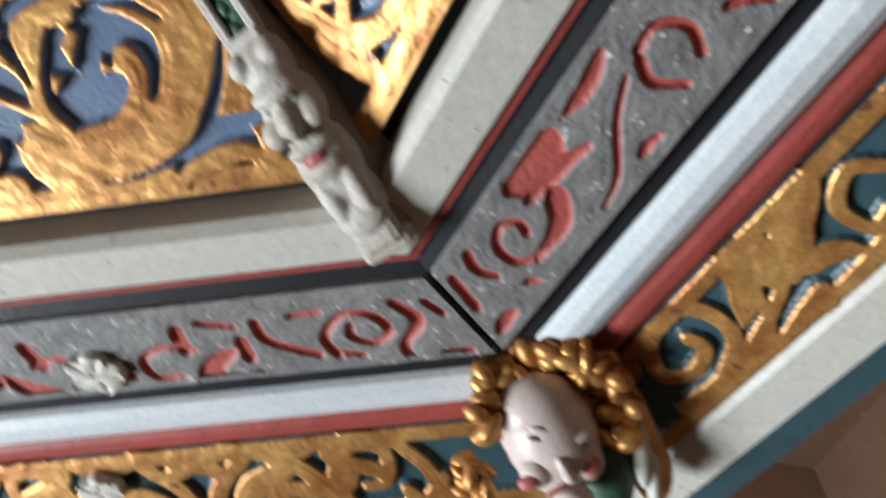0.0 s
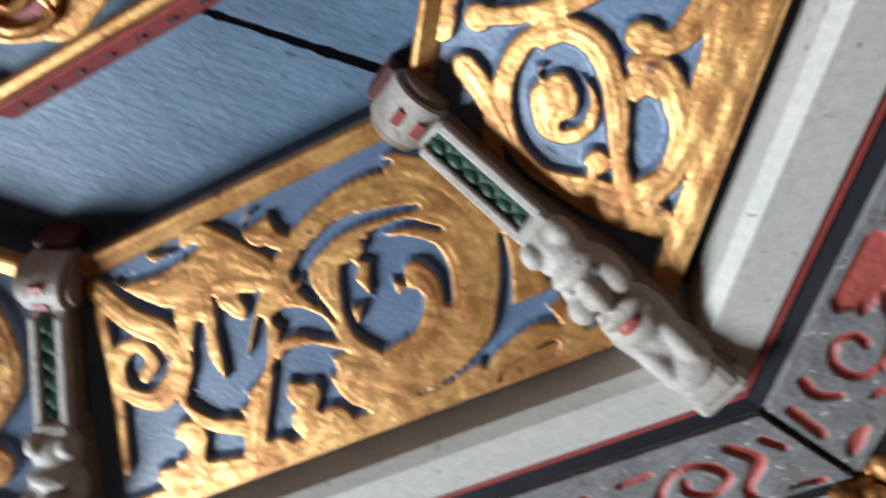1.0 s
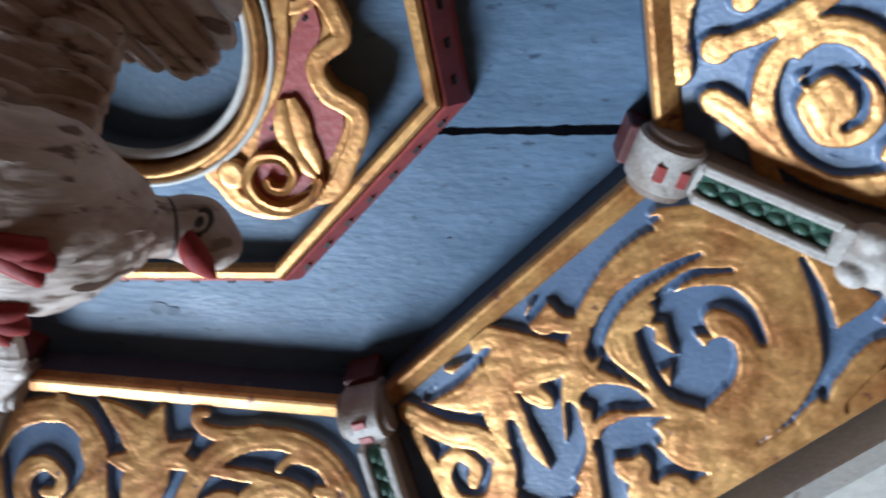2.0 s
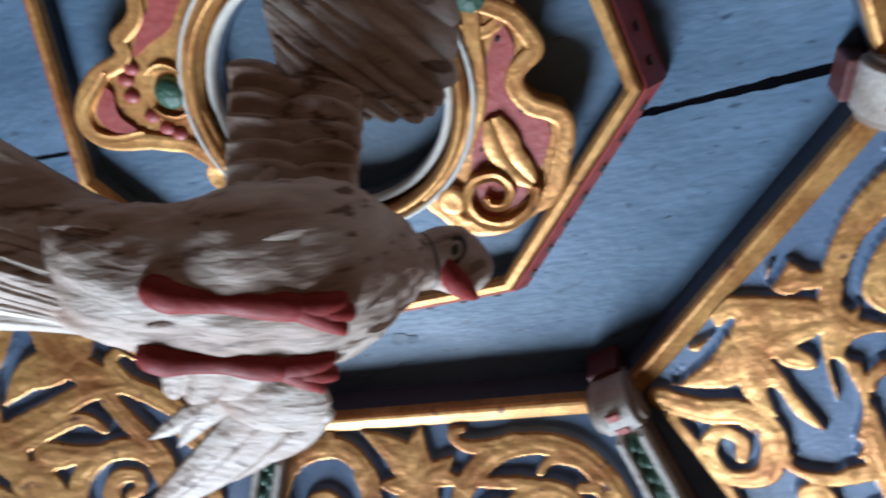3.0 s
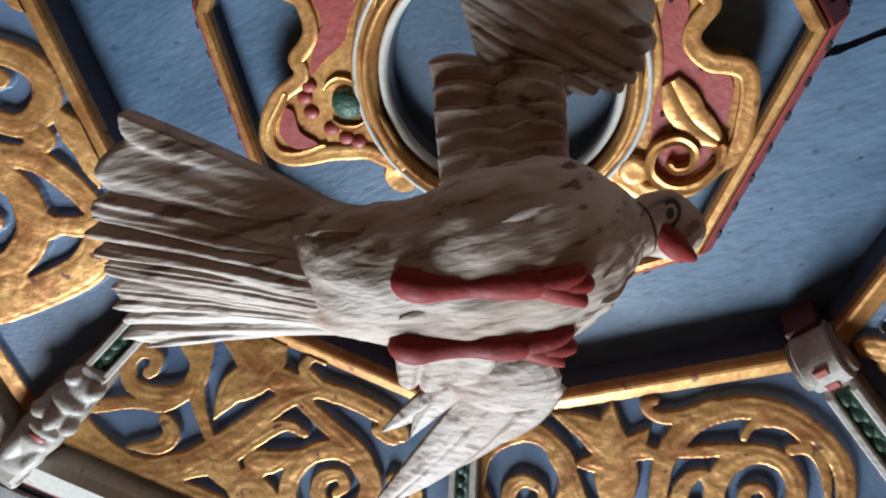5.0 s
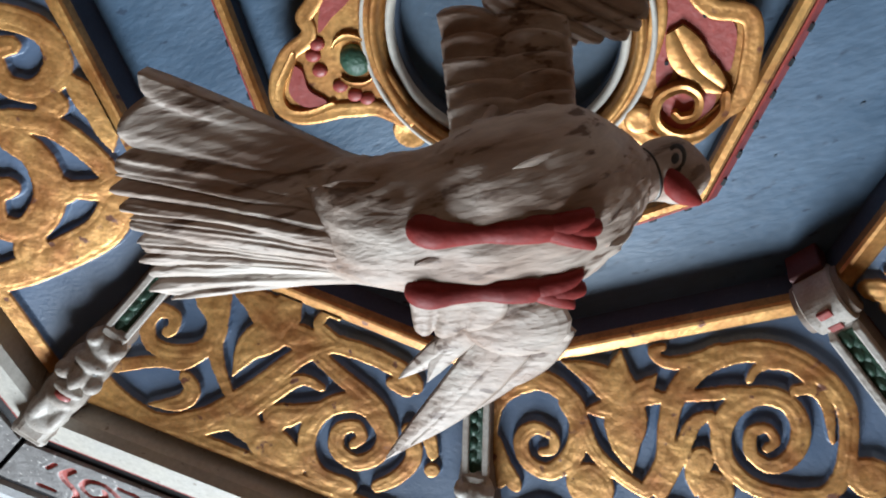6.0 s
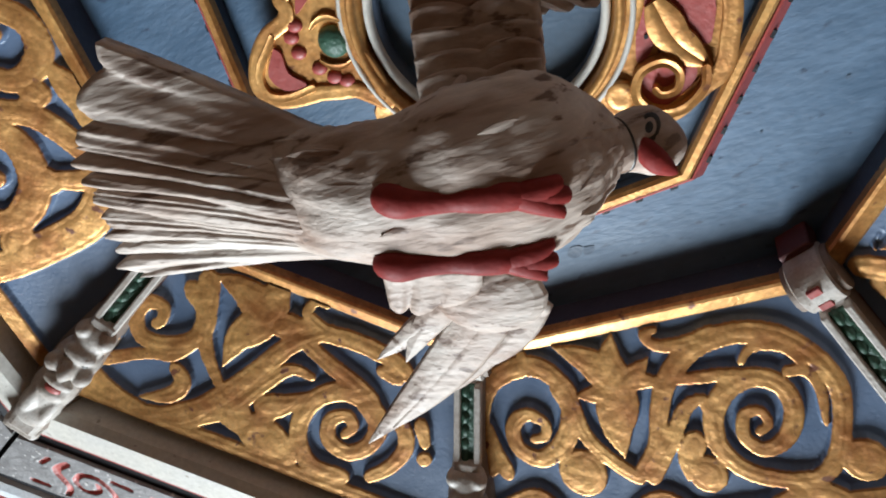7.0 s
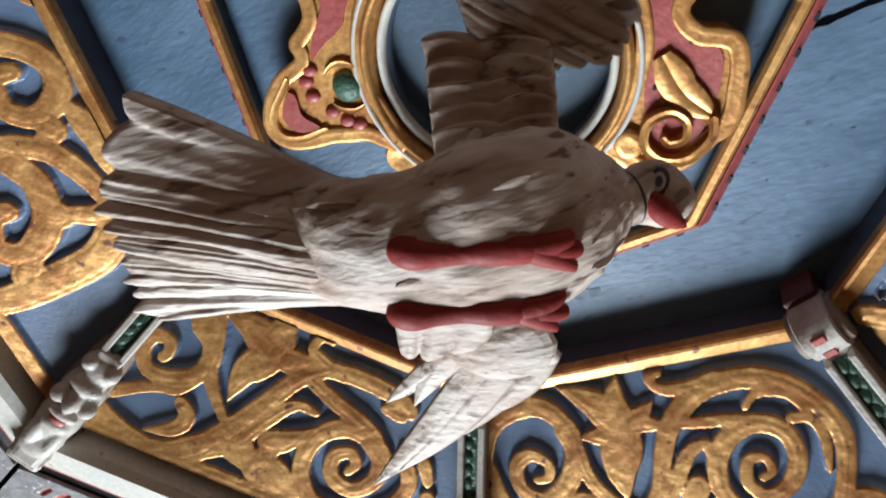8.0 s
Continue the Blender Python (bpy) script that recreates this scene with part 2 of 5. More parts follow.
FLOOR, TOP, WEST = -1.6, 5.2, -2.5
tagged(part("floor", box(WEST - 0.2, 4.2, -4.2, 4.2, FLOOR - 0.1, FLOOR), FLOORSTONE), "unseen church floor, brown to warm the bounced light", "floor", kind="structure")
tagged(part("wall_north", box(WEST - 0.2, 4.2, 4.0, 4.2, FLOOR, TOP), STONE), "unseen church wall, brown to warm the bounced light", "wall", kind="structure")
tagged(part("wall_south", box(WEST - 0.2, 4.2, -4.2, -4.0, FLOOR, TOP), STONE), "unseen church wall, brown to warm the bounced light", "wall", kind="structure")
tagged(part("wall_east", box(4.0, 4.2, -4.0, 4.0, FLOOR, TOP), STONE), "unseen church wall, brown to warm the bounced light", "wall", kind="structure")
bm = bmesh.new()
for y0, y1, z0, z1 in ((-4.0, 1.0, FLOOR, TOP), (2.5, 4.0, FLOOR, TOP), (1.0, 2.5, FLOOR, -0.25), (1.0, 2.5, 1.65, TOP)):
    piece = box(WEST - 0.2, WEST, y0, y1, z0, z1)
    me = bpy.data.meshes.new("piece")
    piece.to_mesh(me)
    piece.free()
    bm.from_mesh(me)
    bpy.data.meshes.remove(me)
tagged(part("wall_west", bm, STONE), "unseen church wall with a window opening, brown to warm the bounced light", "wall", kind="structure")
# unseen window, added to give the key light an opening
window = tagged(new("window_1"), "unseen church window in a dark wooden frame, added round the key light", "window", kind="structure")
for y0, y1, z0, z1 in ((1.0, 1.05, -0.25, 1.65), (2.45, 2.5, -0.25, 1.65), (1.05, 2.45, -0.25, -0.2), (1.05, 2.45, 1.6, 1.65), (1.73, 1.77, -0.2, 1.6)):
    part("window_frame", box(WEST - 0.13, WEST - 0.08, y0, y1, z0, z1), WOOD, window)
tagged(part("hanging_rod", box(-0.02, 0.02, -0.02, 0.02, Z0 + 0.12, TOP), BLACK), "iron rod that carries the sounding board", "rod", kind="structure")
tagged(part("ceiling_vault", box(WEST - 0.2, 4.2, -4.2, 4.2, TOP, TOP + 0.1), STONE), "unseen church ceiling, brown to warm the bounced light", "ceiling", kind="structure")

# ---------- carving ----------
def spline(points, steps=6):
    """A smooth line through points of the plan."""
    pts = [Vector(p) for p in points]
    if len(pts) < 3:
        return [pts[0].lerp(pts[-1], i / steps) for i in range(steps + 1)]
    ext = [2 * pts[0] - pts[1], *pts, 2 * pts[-1] - pts[-2]]
    line = []
    for a, b, c, d in zip(ext, ext[1:], ext[2:], ext[3:]):
        for i in range(steps):
            t = i / steps
            line.append(0.5 * (2 * b + (c - a) * t + (2 * a - 5 * b + 4 * c - d) * t * t + (3 * b - a - 3 * c + d) * t ** 3))
    return line + [pts[-1]]


class Carver:
    """Collects raised strokes on a surface given by place(u, d, h), all in millimetres."""

    def __init__(self, place, height, bounds=None):
        self.place, self.height, self.sign, self.bounds = place, height, 1, bounds
        self.verts, self.faces, self.count, self.fat = [], [], 0, 1.0
        self.lay = (1, 0, 0, 0, 1, 0)

    def laid(self, a, b):
        """A point of the drawing as it is laid on its board: turned over if mirrored, shifted and stretched a little."""
        a, m = self.sign * a, self.lay
        return Vector((m[0] * a + m[1] * b + m[2], m[3] * a + m[4] * b + m[5]))

    def put(self, u, d, h):
        if self.bounds:
            d = min(max(d, self.bounds[0]), self.bounds[1])
            lo, hi = self.bounds[2](d)
            u = min(max(u, lo), hi)
        self.verts.append(self.place(u, d, h))
        return len(self.verts) - 1

    def strip(self, line, halves, section):
        """section: (share of the half width, share of the height) across the stroke."""
        self.count += 1
        lift = 0.11 * (self.count % 7)
        rows = []
        for i, p in enumerate(line):
            t = (line[min(i + 1, len(line) - 1)] - line[max(i - 1, 0)]).normalized()
            nrm = Vector((-t.y, t.x))
            w = halves[i]
            rough = 1 + 0.10 * noise.noise(Vector((p.x * 0.07, p.y * 0.07, self.count)))
            rows.append([self.put(p.x + nrm.x * w * s, p.y + nrm.y * w * s, (self.height * rough + lift) * h if h > 0 else -0.4) for s, h in section])
        for a, b in zip(rows, rows[1:]):
            for j in range(len(section) - 1):
                self.faces.append((a[j], a[j + 1], b[j + 1], b[j]))
        self.faces.append(tuple(rows[0]))
        self.faces.append(tuple(reversed(rows[-1])))

    def stroke(self, line, halves, section):
        self.strip(line, halves, section)

    def vine(self, *args):
        points, widths = [self.laid(a, b) for a, b in args[:-1]], args[-1]
        line = spline(points, 8)
        for share in (0.5, 0.25, 0.1):
            line.insert(1, line[0].lerp(line[1], share))
            line.insert(-1, line[-1].lerp(line[-2], share))
        n = len(line) - 1
        run = [0.0]
        for p, q in zip(line, line[1:]):
            run.append(run[-1] + (q - p).length)
        halves = []
        for i in range(n + 1):
            s = run[i] / run[-1] * (len(widths) - 1)
            j = min(int(s), len(widths) - 2) if len(widths) > 1 else 0
            w = widths[0] if len(widths) == 1 else widths[j] + (widths[j + 1] - widths[j]) * (s - j)
            ends = min(1.0, min(run[i], run[-1] - run[i]) / (0.42 * w))
            halves.append(self.fat * w / 2 * max(0.12, math.sqrt(1 - (1 - ends) ** 2)))
        self.stroke(line, halves, ((-1, 0), (-0.96, 0.8), (-0.82, 1), (-0.3, 0.93), (0.1, 0.88), (0.5, 0.96), (0.84, 1), (0.96, 0.8), (1, 0)))

    def leaf(self, p, q, width):
        p, q = self.laid(*p), self.laid(*q)
        side = Vector((-(q - p).y, (q - p).x)) * 0.09
        line = spline((p, p.lerp(q, 0.5) + side, q), 14)
        n = len(line) - 1
        halves = [max(0.8, width / 2 * math.sin(math.pi * min(1, 0.16 + 0.84 * (i / n))) ** 0.8 * (0.90 + 0.16 * abs(math.sin(2.1 * math.pi * i / n)))) for i in range(n + 1)]
        self.stroke(line, halves, ((-1, 0), (-0.95, 0.8), (-0.6, 1.0), (-0.06, 0.93), (0, 0.84), (0.06, 0.93), (0.6, 1.05), (0.95, 0.8), (1, 0)))

    def knob(self, u, d, r):
        u, d = self.laid(u, d)
        self.count += 1
        rings = []
        for s, h in ((1, 0), (0.95, 0.78), (0.82, 1.0), (0.45, 0.98), (0.2, 0.92)):
            rings.append([self.put(u + r * s * math.cos(a * math.tau / 14), d + r * s * math.sin(a * math.tau / 14), self.height * h if h else -0.4) for a in range(14)])
        for a, b in zip(rings, rings[1:]):
            for j in range(14):
                self.faces.append((a[j], a[(j + 1) % 14], b[(j + 1) % 14], b[j]))
        self.faces.append(tuple(rings[-1]))

    def done(self, name, mat, parent, label):
        me = bpy.data.meshes.new(name)
        me.from_pydata(self.verts, [], self.faces)
        bm = bmesh.new()
        bm.from_mesh(me)
        bmesh.ops.recalc_face_normals(bm, faces=bm.faces)
        bm.to_mesh(me)
        bm.free()
        me.materials.append(mat)
        me.shade_smooth()
        me.set_sharp_from_angle(angle=radians(50))
        ob = new(name, me)
        ob.parent = parent
        return tagged(ob, label)


class Relief(Carver):
    """A carved board: strokes stand proud of (or, turned about, are sunk into) one continuous surface."""

    def begin(self):
        self.raised, self.sunk = [], []
        self.target = self.raised
        return self

    def stroke(self, line, halves, section):
        self.target.append((np.array([(p.x, p.y) for p in line]), np.array(halves)))

    def knob(self, u, d, r):
        u, d = self.laid(u, d)
        self.target.append((np.array([(u, d), (u + 0.01, d)]), np.array([r, r])))

    def distance(self, x, y, strokes):
        out = np.full(x.shape, 40.0)
        for pts, half in strokes:
            lo, hi = pts.min(0) - half.max() - 8, pts.max(0) + half.max() + 8
            near = np.nonzero((x > lo[0]) & (x < hi[0]) & (y > lo[1]) & (y < hi[1]))
            if not len(near[0]):
                continue
            px, py, best = x[near], y[near], out[near]
            for (ax, ay), (bx, by), r0, r1 in zip(pts, pts[1:], half, half[1:]):
                dx, dy = bx - ax, by - ay
                t = np.clip(((px - ax) * dx + (py - ay) * dy) / (dx * dx + dy * dy + 1e-9), 0, 1)
                best = np.minimum(best, np.hypot(px - ax - t * dx, py - ay - t * dy) - (r0 + (r1 - r0) * t))
            out[near] = best
        return out

    def build(self, k, level, d0, d1, height, mat, parent, name, label, margin=2.0, step=1.25, turned_about=False, groove=0.16):
        span = side_span(k, margin)
        ends = [span(d0), span(d1)]
        nu, nd = int(max(b - a for a, b in ends) / step), int((d1 - d0) / step)
        d = np.linspace(d0, d1, nd + 1)[:, None] + np.zeros((1, nu + 1))
        share = np.linspace(0, 1, nu + 1)[None, :]
        f = (d - d0) / (d1 - d0)
        lo, hi = ends[0][0] + (ends[1][0] - ends[0][0]) * f, ends[0][1] + (ends[1][1] - ends[0][1]) * f
        u = lo + (hi - lo) * share
        wob = 0.35 * np.sin(u * 0.61 + np.sin(d * 0.37) * 2) * np.sin(d * 0.53 + np.sin(u * 0.29) * 2)
        sd = self.distance(u, d, self.raised)
        if turned_about:
            sd = -sd
        if self.sunk:
            sd = np.maximum(sd, -self.distance(u, d, self.sunk))
        sd = sd + wob
        t = np.clip((1.4 - sd) / 1.9, 0, 1)
        proud = t * t * (3 - 2 * t)
        dome = 0.55 * np.clip(-sd / 9, 0, 1)
        cut = groove * np.exp(-((sd + 5.2) / 0.9) ** 2)
        lumps = 0.22 * np.sin(u * 0.23 + 1.3 * np.sin(d * 0.19)) * np.sin(d * 0.27 + 1.1 * np.sin(u * 0.13))
        h = proud * (height + dome - cut + lumps)
        a = radians(SIDE_TURN[k])
        r = SIDE_DIST[k] + d / 1000 * SIDE_WIDE[k]
        z = Z0 + np.vectorize(level)(d[:, :1] / 1000) - h / 1000
        co = np.stack((math.cos(a) * r - math.sin(a) * u / 1000, math.sin(a) * r + math.cos(a) * u / 1000, z), -1).reshape(-1, 3)
        i = (np.arange(nd)[:, None] * (nu + 1) + np.arange(nu)[None, :]).ravel()
        quads = np.stack((i, i + nu + 1, i + nu + 2, i + 1), -1)
        me = bpy.data.meshes.new(name)
        me.from_pydata(co.tolist(), [], quads.tolist())
        me.attributes.new("proud", "FLOAT", "POINT").data.foreach_set("value", proud.astype(np.float32).ravel())
        me.materials.append(mat)
        me.shade_smooth()
        ob = new(name, me)
        ob.parent = parent
        return tagged(ob, label)


def side_place(k, level):
    a = radians(SIDE_TURN[k])
    nx, ny = math.cos(a), math.sin(a)

    def place(u, d, h):
        r = SIDE_DIST[k] + d / 1000 * SIDE_WIDE[k]
        return (nx * r - ny * u / 1000, ny * r + nx * u / 1000, Z0 + level(d / 1000) - h / 1000)
    return place


def side_span(k, margin):
    a = radians(SIDE_TURN[k])
    t = Vector((-math.sin(a), math.cos(a), 0))

    def span(d):
        return corner(k, d / 1000).dot(t) * 1000 + margin, corner(k + 1, d / 1000).dot(t) * 1000 - margin
    return span


# scroll designs: along the side, outwards from the rim, and the widths, in millimetres
def panel_b(vine, leaf, knob):
    vine((91, 186), (60, 135), (31, 91), (-15, 55), (-71, 43), (-110, 61), (-126, 99), (-112, 135), (-74, 155), (-35, 153), (-5, 136), (14, 24, 36, 25))
    vine((-84, 94), (-89, 120), (-70, 142), (-38, 148), (18, 24, 19))
    vine((14, 66), (-4, 96), (-21, 123), (-42, 148), (14, 12))
    vine((-55, 67), (-34, 67), (-24, 83), (-24, 108), (15, 17, 9))
    vine((-20, 63), (-14, 79), (-15, 98), (6, 8))
    vine((-27, 109), (-25, 129), (-39, 146), (8, 10))
    vine((33, 113), (25, 108), (3, 111), (-20, 124), (8, 10))
    vine((-4, 133), (-12, 155), (-34, 165), (-56, 161), (14, 24, 20))
    knob(26, 143, 13)
    knob(31, 163, 13)
    knob(11, 171, 13)
    vine((28, 161), (1, 181), (-19, 197), (16, 8))
    vine((92, 179), (73, 170), (57, 174), (17, 11))
    knob(57, 173, 8)
    vine((70, 46), (100, 36), (128, 22), (26, 30, 18, 2))
    vine((72, 48), (50, 38), (24, 46), (26, 28, 18, 4))
    vine((74, 46), (78, 30), (96, 14), (22, 20, 10, 2))
    vine((59, 15), (40, 33), (11, 61), (29, 25, 20))
    knob(8, 30, 12)
    vine((8, 30), (-4, 44), (-18, 48), (16, 8))
    vine((72, 46), (82, 76), (78, 114), (28, 32, 20, 2))
    vine((59, 51), (37, 56), (17, 63), (19, 15))
    leaf((54, 61), (45, 81), 16)
    vine((147, 18), (129, 49), (108, 70), (108, 95), (136, 109), (158, 94), (153, 72), (134, 67), (127, 82), (140, 92), (19, 21, 13, 10))
    vine((150, 34), (165, 92), (188, 150), (10, 8))
    vine((116, 110), (105, 136), (74, 153), (14, 13))
    knob(123, 142, 13)
    vine((123, 142), (132, 161), (123, 177), (22, 26))
    vine((161, 163), (112, 174), (59, 186), (17, 21))
    vine((-176, 182), (-148, 167), (-115, 175), (-79, 182), (18, 19, 21))
    vine((-158, 145), (-144, 135), (-145, 119), (13, 10))
    knob(-145, 136, 10)
    vine((-96, 27), (-127, 54), (-144, 98), (-149, 132), (15, 22, 15))
    vine((-151, 101), (-160, 136), (-172, 172), (10, 11))
    vine((-79, 63), (-107, 82), (-117, 108), (8, 10))
    vine((-38, 64), (-63, 59), (-90, 67), (10, 13))
    vine((-48, 78), (-58, 98), (-74, 112), (14, 18))
    leaf((-15, 121), (-41, 104), 14)
    vine((-93, 134), (-83, 146), (-56, 147), (23, 15))
    leaf((64, 148), (77, 124), 12)
    leaf((-158, 112), (-137, 135), 11)


def panel_c(vine, leaf, knob):
    vine((2, 140), (-23, 114), (-35, 83), (-48, 60), (-74, 39), (-106, 32), (-140, 38), (-165, 58), (-178, 83), (-176, 109), (-166, 137), (-149, 153), (-121, 152), (-93, 141), (-77, 120), (-78, 95), (-94, 75), (-117, 68), (-136, 77), (-142, 98), (-131, 119), (-112, 126), (-99, 114), (-103, 97), (-116, 95), (-120, 106), (-110, 112), (14, 15, 16, 18, 18, 18, 16, 15, 14, 14, 15, 16, 17, 17, 16, 15, 13, 10, 7))
    vine((-26, 57), (-64, 61), (-97, 63), (-120, 69), (9, 11, 13))
    vine((-11, 142), (-37, 111), (-57, 85), (-73, 79), (-73, 90), (14, 14, 13, 7))
    vine((-61, 109), (-48, 126), (-43, 146), (19, 21, 13, 1))
    vine((-98, 28), (-72, 33), (-48, 31), (-39, 21), (-50, 18), (14, 13, 11, 7))
    vine((-110, 56), (-121, 46), (-143, 48), (-159, 62), (6, 9, 10))
    vine((-142, 68), (-157, 69), (-165, 85), (-163, 113), (10, 10, 8, 4))
    vine((-11, 63), (13, 36), (45, 15), (29, 32, 19, 1))
    vine((-7, 60), (-4, 37), (-12, 15), (25, 27, 16, 1))
    vine((-9, 58), (-24, 49), (-38, 39), (16, 18, 11, 1))
    vine((-7, 60), (6, 89), (7, 120), (33, 36, 22, 1))
    vine((-8, 63), (15, 62), (38, 61), (20, 22, 13, 1))
    vine((-10, 55), (-36, 58), (19, 13))
    vine((-2, 140), (22, 118), (37, 96), (41, 72), (44, 52), (60, 33), (83, 28), (112, 36), (129, 53), (140, 79), (141, 118), (14, 14, 14, 18, 20, 19, 19, 20, 17))
    vine((50, 46), (44, 73), (60, 100), (87, 111), (106, 98), (104, 78), (88, 70), (73, 79), (76, 91), (90, 93), (20, 19, 19, 17, 16, 14, 11, 8))
    vine((134, 73), (131, 94), (125, 123), (16, 15, 18))
    knob(48, 132, 14)
    vine((76, 28), (75, 16), (14, 10))
    vine((110, 24), (124, 23), (11, 9))
    vine((-166, 131), (-176, 144), (11, 11))
    knob(50, 128, 23)
    knob(-61, 141, 17)
    knob(-185, 143, 18)
    vine((153, 161), (102, 149), (89, 183), (136, 202), (146, 178), (22, 25, 14))
    vine((35, 188), (-15, 161), (-41, 194), (-15, 218), (0, 196), (20, 22, 12))
    vine((-108, 175), (-147, 165), (-175, 191), (-152, 217), (-135, 197), (18, 20, 11))


def panel_d(vine, leaf, knob):
    vine((-17, 40), (21, 71), (49, 113), (76, 148), (102, 174), (140, 193), (179, 188), (212, 172), (228, 149), (229, 117), (215, 84), (189, 61), (14, 19, 23, 26, 22, 19, 18, 18))
    vine((117, 34), (111, 62), (108, 92), (96, 115), (77, 138), (22, 19, 16, 13, 10))
    vine((133, 51), (111, 70), (115, 98), (142, 115), (170, 116), (180, 98), (171, 81), (155, 81), (154, 94), (161, 101), (20, 20, 18, 17, 16, 14, 10))
    vine((194, 65), (215, 92), (218, 117), (208, 130), (194, 125), (16, 14, 12, 9))
    vine((46, 54), (77, 37), (112, 31), (30, 34, 20, 1))
    vine((50, 53), (48, 31), (37, 12), (31, 34, 20, 1))
    vine((41, 57), (22, 51), (3, 44), (23, 26, 16, 1))
    vine((46, 54), (72, 80), (82, 116), (29, 32, 19, 1))
    vine((57, 58), (69, 62), (81, 67), (17, 19, 11, 1))
    vine((207, 155), (165, 133), (133, 125), (110, 105), (14, 12, 9, 2))
    vine((131, 133), (118, 146), (128, 164), (160, 178), (14, 18, 14, 2))
    vine((7, 62), (-29, 75), (-60, 85), (-79, 95), (15, 17, 18))
    vine((-71, 94), (-46, 93), (-21, 110), (-11, 137), (-17, 163), (-38, 180), (-74, 179), (21, 20, 18, 18, 19))
    vine((-66, 92), (-89, 111), (-87, 136), (-68, 152), (-45, 146), (-41, 127), (-55, 116), (-65, 124), (-58, 137), (23, 21, 18, 17, 16, 13, 10))
    vine((-4, 47), (-42, 43), (-82, 46), (-103, 57), (17, 18, 17))
    vine((-11, 46), (12, 35), (7, 21), (-6, 21), (16, 13, 9, 6))
    vine((34, 141), (8, 128), (-11, 107), (23, 25, 15, 1))
    vine((64, 159), (41, 124), (14, 93), (-12, 92), (17, 16, 14, 8))
    vine((41, 166), (6, 173), (-23, 193), (35, 39, 23, 1))
    vine((33, 167), (71, 160), (101, 191), (25, 28, 17, 1))
    vine((41, 166), (27, 154), (13, 142), (21, 23, 14, 1))
    vine((56, 144), (41, 166), (16, 20))
    vine((242, 181), (240, 169), (237, 157), (16, 18, 11, 1))
    vine((245, 180), (250, 193), (256, 205), (19, 21, 13, 1))
    vine((243, 179), (229, 186), (215, 192), (21, 23, 14, 1))
    vine((-106, 96), (-123, 121), (-116, 148), (-96, 170), (15, 17, 14))
    knob(-146, 129, 8)
    vine((-73, 60), (-97, 63), (13, 13))
    vine((-129, 94), (-143, 116), (15, 11))


def panel_e(vine, leaf, knob):
    vine((16, 84), (0, 52), (-19, 34), (-45, 37), (-60, 63), (-46, 87), (-20, 84), (-17, 62), (20, 22, 15))
    vine((-74, 108), (-92, 69), (-128, 45), (-162, 34), (21, 22, 19))
    leaf((-60, 32), (-132, 25), 25)
    knob(-74, 57, 13)
    vine((-74, 57), (-81, 74), (11,))
    vine((-159, 24), (-164, 51), (-154, 80), (24, 18))
    knob(-153, 87, 14)
    vine((-87, 110), (-117, 93), (-156, 100), (-181, 133), (-166, 158), (-138, 149), (-135, 125), (25, 28, 20))
    vine((-176, 35), (-205, 68), (-216, 117), (-222, 172), (-214, 202), (32, 34, 28))
    vine((-214, 150), (-196, 146), (-190, 126), (22, 15))
    knob(-199, 136, 13)
    vine((-17, 123), (-75, 146), (-132, 184), (-189, 199), (27, 27))
    vine((42, 30), (25, 9), (2, 16), (18, 14))


def panel_a(vine, leaf, knob):
    vine((241, 149), (205, 134), (179, 122), (161, 105), (159, 83), (178, 65), (205, 62), (232, 75), (247, 98), (251, 127), (246, 157), (221, 173), (12, 14, 17, 17))
    knob(205, 99, 22)
    vine((184, 81), (197, 88), (213, 103), (7, 12))
    knob(231, 129, 8)
    vine((231, 129), (246, 125), (9,))
    vine((166, 130), (165, 146), (181, 161), (205, 170), (232, 165), (13, 15, 13))
    knob(177, 140, 11)
    knob(150, 130, 9)
    vine((150, 130), (148, 147), (128, 156), (109, 156), (11, 14, 15))
    vine((110, 166), (149, 174), (191, 175), (226, 170), (19, 20, 16))
    knob(165, 34, 9)
    vine((165, 34), (154, 65), (135, 94), (117, 102), (10, 11, 13))
    vine((195, 29), (210, 48), (238, 75), (16, 13))
    vine((212, 54), (258, 69), (278, 104), (11, 11))
    vine((251, 106), (260, 142), (258, 169), (16, 19))
    knob(257, 173, 12)
    vine((183, 13), (147, 12), (117, 23), (14, 14))
    vine((141, 47), (117, 62), (107, 89), (87, 93), (81, 65), (97, 50), (13, 15, 9))


def frieze_long(vine, leaf, knob):
    vine((155, 307), (136, 307), (127, 324), (136, 342), (7, 7))
    vine((156, 310), (164, 326), (154, 347), (8, 6))
    leaf((165, 289), (212, 292), 12)
    leaf((227, 293), (277, 290), 31)
    vine((274, 306), (242, 310), (217, 318), (9, 16, 6))
    vine((257, 317), (279, 335), (313, 337), (18, 17, 6))
    vine((303, 338), (320, 327), (317, 308), (301, 300), (291, 309), (297, 321), (7, 7))
    vine((331, 290), (341, 305), (338, 322), (9, 6))
    vine((356, 291), (374, 325), (8,))
    leaf((384, 349), (357, 349), 13)
    vine((168, 310), (196, 323), (227, 346), (252, 353), (4, 6, 4))
    leaf((207, 350), (188, 353), 9)
    vine((108, 334), (99, 342), (90, 356), (8, 5))
    leaf((334, 340), (326, 350), 7)
    vine((86, 331), (69, 343), (52, 343), (6, 7))
    vine((75, 306), (58, 307), (51, 327), (6, 5))


